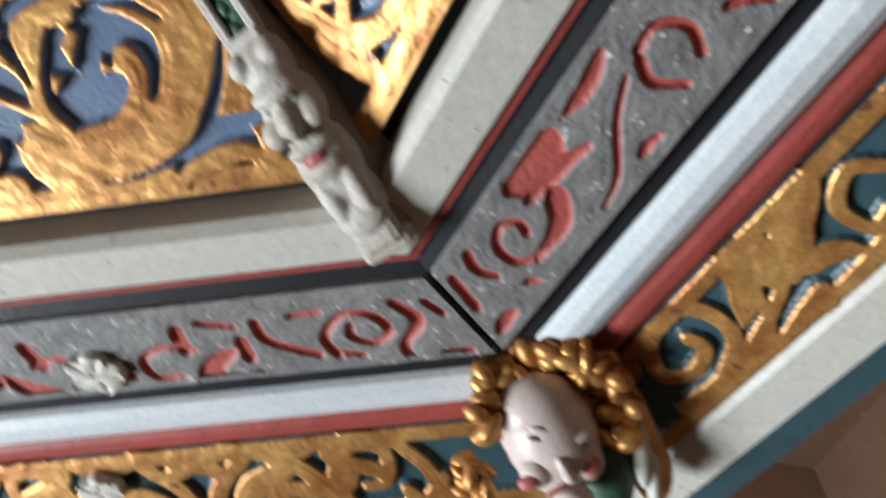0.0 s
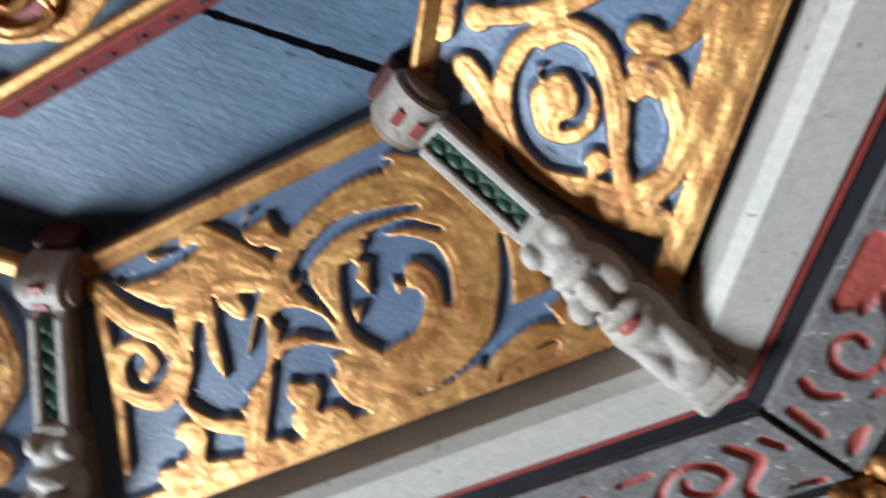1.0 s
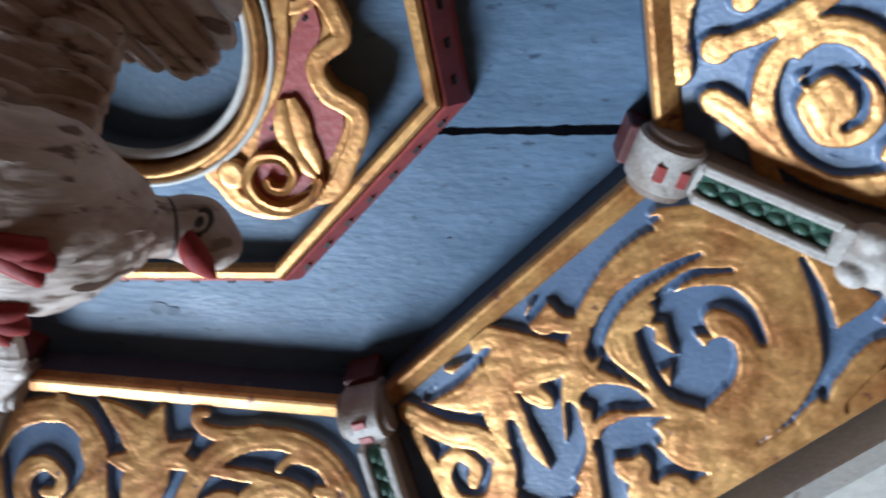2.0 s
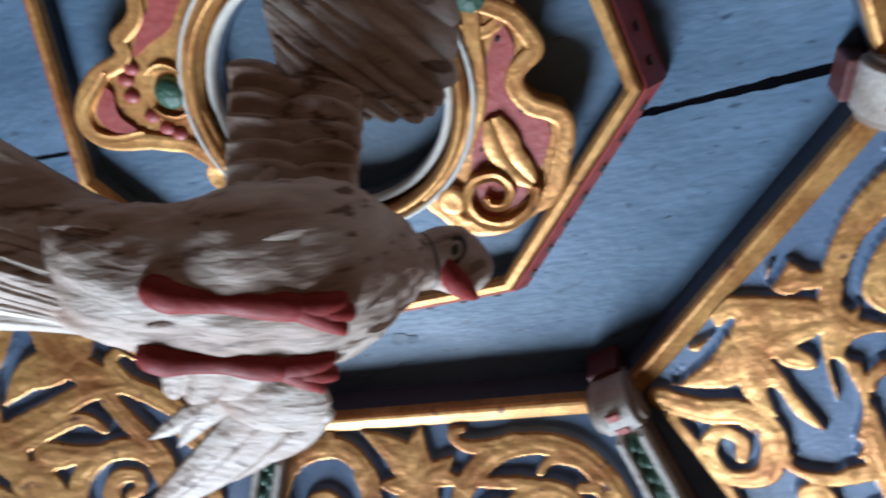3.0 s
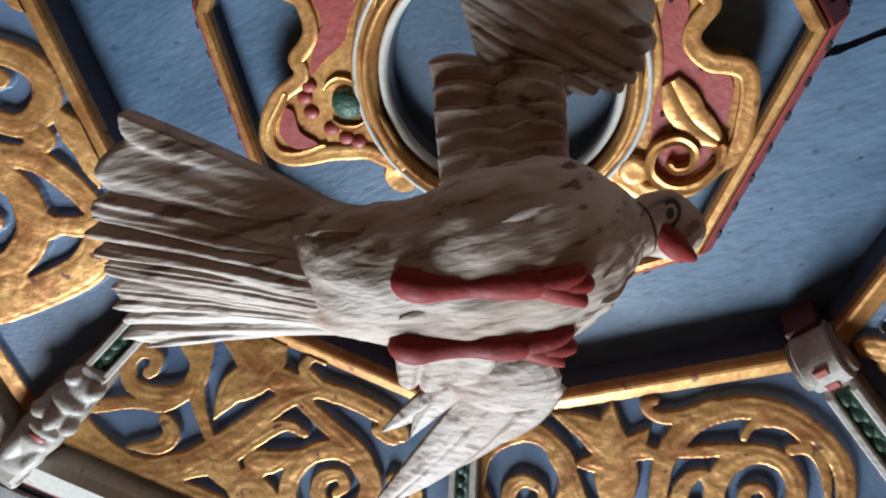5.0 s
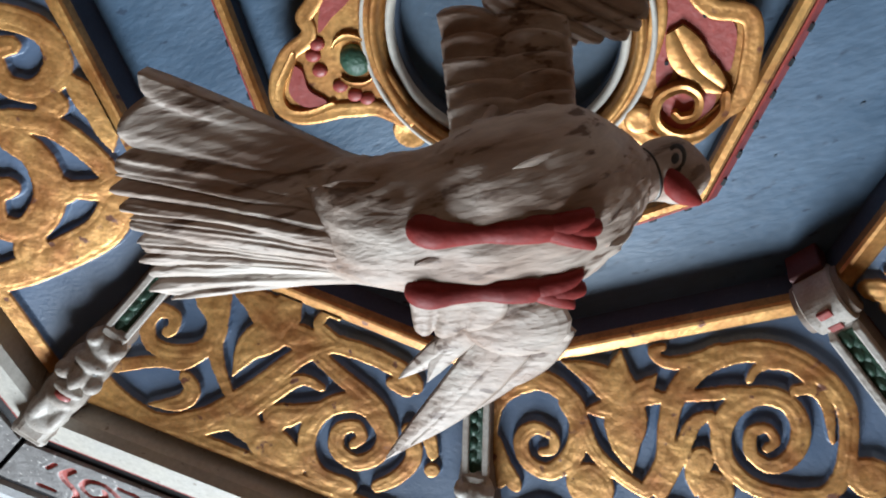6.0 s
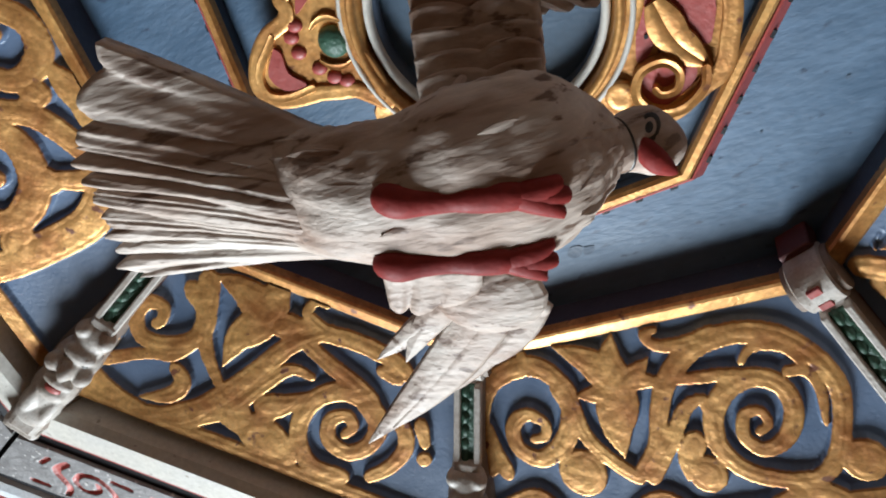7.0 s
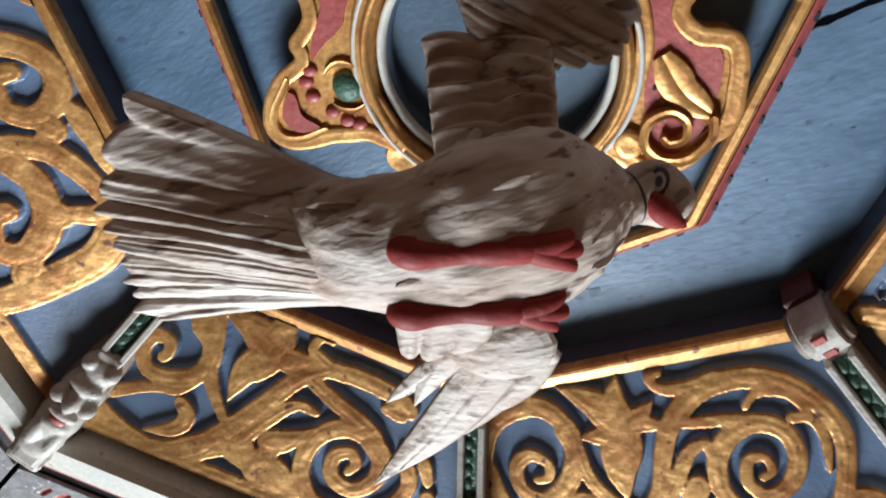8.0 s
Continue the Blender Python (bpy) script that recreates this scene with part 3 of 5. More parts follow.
def frieze_short(vine, leaf, knob):
    vine((-68, 316), (-45, 310), (-22, 321), (-24, 342), (-47, 343), (8, 7))
    vine((-79, 288), (-108, 296), (7,))
    vine((-123, 291), (-127, 315), (-162, 337), (8, 10))
    leaf((-59, 354), (-100, 319), 19)
    vine((-150, 292), (-176, 290), (7,))
    vine((-175, 340), (-170, 317), (-191, 296), (-212, 299), (-221, 317), (-207, 329), (-191, 320), (-193, 306), (8, 7))
    vine((-230, 287), (-245, 310), (-228, 335), (-232, 354), (9, 11, 6))
    vine((-255, 347), (-279, 348), (8,))
    vine((-171, 334), (-196, 341), (7,))
    vine((106, 308), (105, 335), (11,))
    vine((62, 290), (59, 319), (12,))
    vine((67, 347), (94, 351), (10,))
    vine((4, 327), (-6, 342), (8,))
    leaf((-96, 352), (-114, 348), 7)
    vine((-253, 289), (-266, 307), (6,))


def gold_long(vine, leaf, knob):
    vine((332, 535), (297, 513), (292, 474), (308, 451), (342, 460), (358, 490), (342, 510), (318, 501), (319, 478), (14, 16, 13))
    vine((378, 531), (317, 534), (258, 516), (214, 486), (15, 13, 11))
    leaf((238, 442), (287, 513), 26)
    leaf((232, 507), (161, 455), 29)
    leaf((231, 504), (188, 534), 20)
    leaf((240, 504), (221, 457), 26)
    vine((270, 543), (229, 534), (242, 562), (11, 11))
    vine((138, 496), (154, 475), (177, 491), (176, 524), (156, 520), (11, 13, 9))
    vine((245, 468), (274, 528), (305, 543), (9, 10))
    vine((262, 544), (211, 543), (169, 535), (10, 10))
    leaf((123, 438), (108, 450), 12)
    vine((167, 444), (141, 447), (111, 453), (12, 12))
    vine((325, 433), (355, 444), (377, 471), (21, 21))


def gold_short(vine, leaf, knob):
    vine((-143, 560), (-127, 511), (-147, 466), (-177, 474), (-175, 517), (-152, 523), (15, 17, 11))
    vine((30, 489), (-37, 459), (-93, 484), (-139, 554), (18, 20))
    vine((-191, 468), (-214, 505), (-228, 561), (15, 17))
    vine((198, 467), (151, 455), (127, 476), (179, 507), (17, 18))
    vine((50, 469), (23, 500), (5, 540), (18, 18))
    leaf((-35, 526), (-97, 489), 28)
    leaf((-83, 552), (-65, 502), 20)
    vine((-189, 528), (-206, 549), (-228, 515), (15, 18))
    vine((-122, 458), (-97, 471), (-74, 460), (10, 14))
    vine((147, 492), (127, 524), (63, 513), (19, 19))


def cuts_b(vine, leaf, knob):
    vine((-98, 124), (-102, 106), (-96, 87), (-81, 77), (-65, 80), (6, 11, 13))
    vine((-67, 80), (-59, 97), (-60, 113), (16, 18))
    vine((-58, 115), (-76, 113), (-62, 127), (-38, 125), (13, 16, 9))
    vine((-65, 65), (-91, 66), (-113, 79), (7, 3))
    vine((-3, 69), (-23, 58), (-50, 51), (-83, 55), (-104, 60), (10, 9, 3))
    vine((-17, 56), (-10, 76), (-16, 100), (6, 4))
    vine((-46, 77), (-31, 98), (-29, 119), (8, 6))
    leaf((21, 90), (-14, 117), 19)
    vine((30, 127), (10, 124), (-2, 137), (14, 11))
    vine((-148, 96), (-141, 121), (-126, 149), (-104, 170), (4, 8, 9, 5))
    vine((-131, 148), (-150, 147), (-169, 143), (16, 13, 6))
    vine((-112, 183), (-134, 180), (-154, 173), (7, 12, 8))
    vine((19, 25), (-28, 16), (-63, 18), (-98, 27), (6, 9, 8, 4))
    vine((79, 72), (89, 98), (79, 122), (51, 112), (33, 86), (8, 14, 16, 14, 8))
    vine((38, 120), (20, 130), (-3, 132), (12, 15, 10))
    vine((126, 23), (92, 25), (56, 23), (5, 9, 5))
    vine((159, 119), (160, 140), (133, 149), (14, 19, 14))
    vine((111, 116), (93, 132), (69, 132), (10, 13, 9))


def cuts_a(vine, leaf, knob):
    vine((188, 80), (179, 93), (191, 108), (208, 110), (216, 101), (5, 7, 4))
    vine((175, 75), (199, 71), (224, 80), (240, 99), (239, 123), (8, 12, 7))
    leaf((188, 146), (234, 153), 22)


def gold_lay(k):
    """The gilded frieze's drawing, narrowed to its sloping board."""
    m = GOLD_LAY.get(k, PLAIN)
    return (*m[:3], m[3] * 0.76, m[4] * 0.76, 448 + (m[5] - 448) * 0.76)


def border_gold(k, c, d0, d1):
    """Gilded bars along both long edges of a frieze."""
    lo, hi = side_span(k, 2)((d0 + d1) / 2)
    for d, w in ((d0 + 7, 15), (d1 - 6, 13)):
        c.vine((lo, d), (lo * 0.4 + hi * 0.6, d), (hi, d), (w, w))


PLAIN = (1, 0, 0, 0, 1, 0)
PANEL_LAY = ((0.962, 0.006, 19.9, -0.031, 0.965, 7.8), (1.011, 0.028, -11.0, 0.005, 1.022, 1.2), (1.005, 0.057, -21.6, -0.019, 1.054, -2.4),
             (0.967, -0.05, -53.7, -0.005, 1.005, -8.8), (0.944, 0.013, -1.2, -0.061, 0.922, -8.2), PLAIN, PLAIN, PLAIN)
FRIEZE_LAY = {0: (0.977, 0.041, 9.7, 0.016, 1.046, -23.7), 1: (0.973, -0.104, 17.3, 0.002, 1.013, 1.5), 3: (0.926, 0.0, -62.0, 0.0, 1.0, 0.0)}
GOLD_LAY = {0: (0.996, -0.022, 31.2, 0.01, 1.053, -22.6), 1: (0.955, -0.031, -13.9, -0.012, 1.017, -8.8)}
CUTS = {panel_a: cuts_a, panel_b: cuts_b}
for k, design in enumerate((panel_a, panel_b, panel_c, panel_d, panel_e, panel_d, panel_c, panel_b)):
    c = Relief(None, 0).begin()
    c.fat = (1.12, 1.04, 1.06, 1.06, 1.05, 1.0, 1.02, 1.0)[k]
    c.lay = PANEL_LAY[k]
    design(c.vine, c.leaf, c.knob)
    c.lay = PLAIN
    lo, hi = side_span(k, 6)(186)
    c.vine((lo, 184), (0, 185), (hi, 184), (16, 16))
    c.target, c.fat, c.lay = c.sunk, 1.0, PANEL_LAY[k]
    if design in CUTS:
        CUTS[design](c.vine, c.leaf, c.knob)
    c.build(k, lambda x: panel_z(x) - 0.0004, 12, 189, 6.2, GILT_BLUE, board, "panel_scrollwork", "gilded carved scrolling foliage on a blue ground")
    d = frieze_long if k == 0 else frieze_short
    c = Relief(None, 0).begin()
    c.fat = 0.95
    c.lay = FRIEZE_LAY.get(k, PLAIN)
    d(c.vine, c.leaf, c.knob)
    c.sign = -1
    d(c.vine, c.leaf, c.knob)
    c.build(k, lambda x: -0.0805, 272, 359, 3.4, GREY_RED, board, "frieze_carving", "grey carved frieze with red hollows", 3.5, 1.25, True, 0.25)
    g = Relief(None, 0).begin()
    g.fat = 0.92
    border_gold(k, g, 449, 535)
    g.lay = gold_lay(k)
    d = gold_long if k == 0 else gold_short
    d(g.vine, g.leaf, g.knob)
    g.sign = -1
    d(g.vine, g.leaf, g.knob)
    g.build(k, lambda x: -0.073 - 0.294 * (x - 0.4475), 448, 536, 6.0, GILT_TEAL, board, "frieze_scrollwork", "gilded carved foliage on a dark teal ground", 1.0, 1.4)


def rosette(k, u, d, z):
    c = Carver(side_place(k, lambda x: z), 9.0)
    c.lay = FRIEZE_LAY.get(k, PLAIN) if d < 400 else gold_lay(k)
    for i in range(5):
        a = i * math.tau / 5 + 0.3
        c.leaf((u + 1 * math.cos(a), d + 1 * math.sin(a)), (u + 23 * math.cos(a), d + 23 * math.sin(a)), 29)
    c.knob(u, d, 7)
    c.done("rosette", WHITE, board, "white painted carved rosette")


rosette(1, 18, 325, -0.082)
rosette(1, 93, 493, -0.086)

# frieze edges: raised grey bead along both sides
for k in range(8):
    c = Carver(side_place(k, lambda x: -0.080), 4.0, bounds=(272, 359, side_span(k, 4)))
    lo, hi = side_span(k, 6)(315)
    c.vine((lo, 275), (0, 275), (hi, 275), (5, 5))
    c.vine((lo, 356), (0, 356), (hi, 356), (5, 5))
    c.done("frieze_bead", GREY, board, "grey carved edge bead")
    # notches of the red frame bar
    a, b = frame_corner(k, 0.0145), frame_corner(k + 1, 0.0145)
    for i in range(7):
        p = a.lerp(b, (i + 0.7) / 7.4)
        bm = box(-0.0028, 0.0028, -0.0014, 0.0014, -0.0003, 0.006)
        bm.transform(Matrix.Translation((p.x, p.y, Z0 + 0.0255)) @ Matrix.Rotation(math.atan2((b - a).y, (b - a).x), 4, "Z"))
        part("notch", bm, BLACK, board)

# crack between two ceiling boards, with splintered edges
SHADOW = material("crack_shadow", (0.003, 0.003, 0.004), 0.95, spec=0.0)
random.seed(4)
for start, end, wide in (((0.140, 0.259), (0.268, 0.315), 1.0), ((-0.292, -0.030), (-0.226, 0.007), 0.4)):
    bm = bmesh.new()
    top, low = [], []
    a, b = Vector(start), Vector(end)
    nrm = Vector((-(b - a).y, (b - a).x)).normalized()
    for i in range(25):
        p = a.lerp(b, i / 24)
        w = wide * (0.0013 + 0.0016 * abs(noise.noise(Vector((i * 0.45, 0.3, 0)))) + (0.0010 if i > 14 else 0))
        top.append(bm.verts.new((*(p + nrm * (w + wide * random.uniform(0, 0.0008))), Z0 + CEIL - 0.0008)))
        low.append(bm.verts.new((*(p - nrm * (w + wide * random.uniform(0, 0.0008))), Z0 + CEIL - 0.0008)))
    for i in range(24):
        bm.faces.new((top[i], top[i + 1], low[i + 1], low[i]))
    part("crack", bm, SHADOW, ceil, "dark splintered crack")
for x, y, r in ((-0.131, 0.304, 0.008), (-0.121, 0.311, 0.006), (0.1165, 0.340, 0.0018), (0.05, 0.33, 0.0012), (0.15, 0.34, 0.001)):
    bm = bmesh.new()
    bm.faces.new([bm.verts.new((x + r * (1 + 0.4 * noise.noise(Vector((i, r * 900, 0)))) * math.cos(i * math.tau / 16), y + 0.7 * r * (1 + 0.4 * noise.noise(Vector((i, 5, r * 900)))) * math.sin(i * math.tau / 16), Z0 + CEIL - 0.0006)) for i in range(16)])
    part("knot", bm, material("knot_stain", (0.045, 0.078, 0.125), 0.6), ceil)


# ---------- the roundel with its strapwork ----------
ROUND = Vector((0.0056, 0.1094, 0))
ROUND_LIFT = 0.043
# the strapwork's drawing as it is laid on the ceiling round the ring, slightly turned
STRAP_LAY = Matrix(((0.9524, -0.1002, 0, 0.0409), (0.0663, 0.9602, 0, 0.003), (0, 0, 1, ROUND_LIFT), (0, 0, 0, 1)))
roundel = tagged(new("roundel"), "gilded ring with red and gold strapwork on the blue ceiling", "roundel")


def turned(profile, mat, name, label, n=96):
    """A ring turned about the roundel's axis; profile: closed outline of (radius, z)."""
    bm = bmesh.new()
    rings = [[bm.verts.new((ROUND.x + 0.93 * r * math.cos(i * math.tau / n), ROUND.y + 0.93 * r * math.sin(i * math.tau / n), Z0 + z + ROUND_LIFT)) for r, z in profile] for i in range(n)]
    m = len(profile)
    for i in range(n):
        a, b = rings[i], rings[(i + 1) % n]
        for j in range(m):
            bm.faces.new((a[j], a[(j + 1) % m], b[(j + 1) % m], b[j]))
    return part(name, bm, mat, roundel, label, smooth=True)


bm = bmesh.new()
bmesh.ops.create_cone(bm, cap_ends=True, segments=96, radius1=0.0793, radius2=0.0793, depth=0.012)
bm.transform(Matrix.Translation((ROUND.x, ROUND.y, Z0 - 0.012 + ROUND_LIFT)))
part("roundel_field", bm, BLUE_FIELD, roundel, "dark blue painted round field")
turned([(0.0855, 0.016), (0.0855, -0.036), (0.087, -0.040), (0.0905, -0.041), (0.092, -0.037), (0.092, 0.016)], WHITE, "inner_ring", "white painted inner ring")
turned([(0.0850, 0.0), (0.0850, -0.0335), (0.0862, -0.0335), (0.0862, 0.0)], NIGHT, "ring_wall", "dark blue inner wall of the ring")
turned([(0.0925, 0.016), (0.0925, -0.032), (0.0945, -0.034), (0.0955, -0.046), (0.099, -0.052), (0.1025, -0.047), (0.1035, -0.039), (0.105, -0.038), (0.105, 0.016)], GOLD, "gold_ring", "gilded half-round ring")
turned([(0.1055, 0.016), (0.1055, -0.044), (0.1065, -0.047), (0.109, -0.047), (0.110, -0.044), (0.110, 0.016)], WHITE, "outer_ring", "white painted outer ring")


def plate(outline, z0, z1, mat, name, label="", rim=None):
    """A flat sawn piece with a rounded outline, in millimetres of the plan."""
    line = spline([*outline, outline[0]], 5)[:-1]
    m = STRAP_LAY
    bm = bmesh.new()
    lo = [bm.verts.new(m @ Vector((p.x / 1000, p.y / 1000, Z0 + z0))) for p in line]
    hi = [bm.verts.new(m @ Vector((p.x / 1000, p.y / 1000, Z0 + z1))) for p in line]
    bm.faces.new(lo)
    bm.faces.new(hi)
    for i in range(len(line)):
        j = (i + 1) % len(line)
        bm.faces.new((lo[i], lo[j], hi[j], hi[i]))
    part(name, bm, mat, roundel, label)
    if rim:
        c = Carver(lambda u, d, h: tuple(m @ Vector((u / 1000, d / 1000, Z0 + z1 - h / 1000))), 2.6)
        c.vine(*[(p.x, p.y) for p in line[::3]], (line[0].x, line[0].y), (rim, rim * 1.2, rim))
        c.done("strap_rim", GOLD, roundel, "gilded raised rim")


def strap():
    plate(((98, 122), (113, 141), (116, 161), (113, 170), (98, 173), (90, 182), (92, 199), (104, 214), (100, 228), (85, 244), (67, 259), (48, 259), (24, 260), (1, 247), (-6, 225), (-6, 212), (35, 196), (66, 173), (85, 140)),
          0.005, -0.042, GOLD, "strap", "gilded and red sawn strapwork", 12)
    plate(((107, 140), (104, 160), (92, 172), (85, 185), (95, 214), (79, 234), (71, 237), (67, 219), (66, 190), (44, 214), (30, 213), (62, 179), (85, 156)), -0.040, -0.0435, RED, "strap_field", "red painted field")
    plate(((50, 225), (58, 240), (48, 252), (20, 252), (8, 240), (22, 226)), -0.040, -0.044, RED, "strap_field", "red painted field")
    m = STRAP_LAY
    c = Carver(lambda u, d, h: tuple(m @ Vector((u / 1000, d / 1000, Z0 - 0.043 - h / 1000))), 4.5)
    c.leaf((65, 190), (64, 252), 26)
    c.knob(5, 224, 12)
    c.done("strap_leaf", GOLD, roundel, "gilded carved leaf")
    # the strap's end rolled up towards the viewer
    c = Carver(lambda u, d, h: tuple(m @ Vector((u / 1000, d / 1000, Z0 - 0.040 - h / 1000))), 11.0)
    c.vine((64, 246), (52, 258), (30, 260), (15, 248), (14, 231), (28, 220), (44, 225), (47, 238), (38, 246), (28, 242), (27, 234), (7, 8, 8, 7, 6))
    c.done("rolled_scroll", GOLD, roundel, "gilded rolled scroll end of the strap")
    for x, y in ((85, 197), (46, 205), (98, 150)):
        bm = bmesh.new()
        bmesh.ops.create_cone(bm, cap_ends=True, segments=12, radius1=0.0016, radius2=0.0016, depth=0.001)
        bm.transform(m @ Matrix.Translation((x / 1000, y / 1000, Z0 - 0.0441)))
        part("nail_hole", bm, BLACK, roundel, "dark nail hole")


def ear():
    plate(((-34, 5), (-62, -20), (-89, -42), (-85, -28), (-92, -13), (-104, -5), (-123, -4), (-130, 7), (-161, 3), (-190, 13), (-199, 26), (-190, 43), (-164, 59), (-153, 68), (-136, 83), (-128, 104), (-115, 77), (-108, 50), (-76, 23)),
          0.005, -0.044, GOLD, "strap", "gilded and red sawn strapwork", 11)
    plate(((-76, -25), (-51, -1), (-74, 9), (-86, 14), (-107, 12), (-123, 11), (-102, -1), (-85, -6)), -0.042, -0.046, RED, "strap_field", "red painted field")
    plate(((-159, 12), (-181, 21), (-181, 38), (-164, 48), (-167, 32), (-158, 19)), -0.042, -0.047, RED, "strap_field", "red painted field")
    m = STRAP_LAY
    for x, y in ((-132, 15), (-142, 18), (-148, 29), (-146, 48), (-143, 61), (-138, 70)):
        bm = bmesh.new()
        bmesh.ops.create_uvsphere(bm, u_segments=12, v_segments=8, radius=1)
        bm.transform(m @ Matrix.Translation((x / 1000, y / 1000, Z0 - 0.0445)) @ Matrix.Rotation(radians(30), 4, "Z") @ Matrix.Diagonal((0.0068, 0.0052, 0.0032, 1)))
        part("bead", bm, RED, roundel, "", True)
    bm = bmesh.new()
    bmesh.ops.create_uvsphere(bm, u_segments=20, v_segments=10, radius=0.0125)
    bm.transform(m @ Matrix.Translation((-0.120, 0.044, Z0 - 0.044)) @ Matrix.Diagonal((1, 1, 0.55, 1)))
    part("gem", bm, GREEN, roundel, "dark green painted cabochon", smooth=True)
    c = Carver(lambda u, d, h: tuple(m @ Vector((u / 1000, d / 1000, Z0 - 0.044 - h / 1000))), 3.2)
    for middle in (135, -60):      # a raised crescent on either side of the cabochon
        c.vine(*[(-120 + 19 * math.cos(radians(middle + a)), 44 + 19 * math.sin(radians(middle + a))) for a in (-45, -22, 0, 22, 45)], (2, 5.5, 2))
    c.vine((-150, 6), (-185, 14), (-196, 28), (-186, 42), (-160, 54), (5, 8, 6))
    c.done("strap_leaf", GOLD, roundel, "gilded rings round the cabochon")


strap()
ear()
# the next cabochon on the far side of the ring
plate(((74, 118), (84, 100), (102, 98), (116, 112), (118, 132), (104, 142), (86, 138)), 0.005, -0.041, GOLD, "strap", "gilded sawn strapwork", 8)
bm = bmesh.new()
bmesh.ops.create_uvsphere(bm, u_segments=20, v_segments=10, radius=0.0115)
bm.transform(STRAP_LAY @ Matrix.Translation((0.099, 0.118, Z0 - 0.042)) @ Matrix.Diagonal((1, 1, 0.55, 1)))
part("gem", bm, GREEN, roundel, "dark green painted cabochon", smooth=True)
c = Carver(lambda u, d, h: tuple(STRAP_LAY @ Vector((u / 1000, d / 1000, Z0 - 0.02 - h / 1000))), 16.0)
c.knob(-141, 113, 16)
c.done("strap_knob", GOLD, roundel, "gilded knob")


# ---------- carved brackets at the corners ----------
def lump(bm, x, y, z, rx, ry, rz, mat=0, turn=0.0, u=12, v=8):
    n = len(bm.faces)
    r = bmesh.ops.create_uvsphere(bm, u_segments=u, v_segments=v, radius=1)
    bmesh.ops.transform(bm, verts=r["verts"], matrix=Matrix.Translation((x, y, z)) @ Matrix.Rotation(radians(turn), 4, "Y") @ Matrix.Diagonal((rx, ry, rz, 1)))
    bm.faces.ensure_lookup_table()
    for f in bm.faces[n:]:
        f.material_index, f.smooth = mat, True


def block(bm, x0, x1, y0, y1, z0, z1, mat=0, slope=0.0, bevel=0.0015):
    r = bmesh.ops.create_cube(bm, size=1)
    bmesh.ops.transform(bm, verts=r["verts"], matrix=Matrix.Translation(((x0 + x1) / 2, (y0 + y1) / 2, (z0 + z1) / 2)) @ Matrix.Diagonal((x1 - x0, y1 - y0, z1 - z0, 1)))
    faces = set()
    for vtx in r["verts"]:
        vtx.co.z += slope * vtx.co.x
        faces.update(vtx.link_faces)
    for f in faces:
        f.material_index = mat
    if bevel:
        edges = {e for f in faces for e in f.edges}
        bmesh.ops.bevel(bm, geom=list(edges), offset=bevel, segments=2, affect="EDGES", profile=0.5)


def splay(side, x0, x1, y_low, y_high, z_low, z_high, slope, thick=0.0035):
    """A board that leans outwards from the narrow front of a bracket to its broad back."""
    bm = bmesh.new()
    rings = []
    for i in range(9):
        x = x0 + (x1 - x0) * i / 8
        rings.append([bm.verts.new((x, side * y, z + slope * x)) for y, z in ((y_low, z_low), (y_high, z_high), (y_high - thick, z_high), (y_low - thick, z_low + 0.001))])
    for a, b in zip(rings, rings[1:]):
        for j in range(4):
            bm.faces.new((a[j], a[(j + 1) % 4], b[(j + 1) % 4], b[j]))
    bm.faces.new(rings[0])
    bm.faces.new(rings[-1])
    return bm


# brown of the old bracket sides, with the shade on them painted in
BROWN = material("brown_shaded_side", (0.23, 0.18, 0.145), 0.65, 0, (0.16, 0.12, 0.095), 35, 0.5, (0.33, 0.28, 0.24), 0.68, 120, 0.3, 200)
DULL_RED = material("dull_dark_red_paint", (0.10, 0.022, 0.021), 0.6, 0, (0.065, 0.017, 0.016), 40, 0.5, (0.2, 0.12, 0.1), 0.7, 130, 0.3, 200)


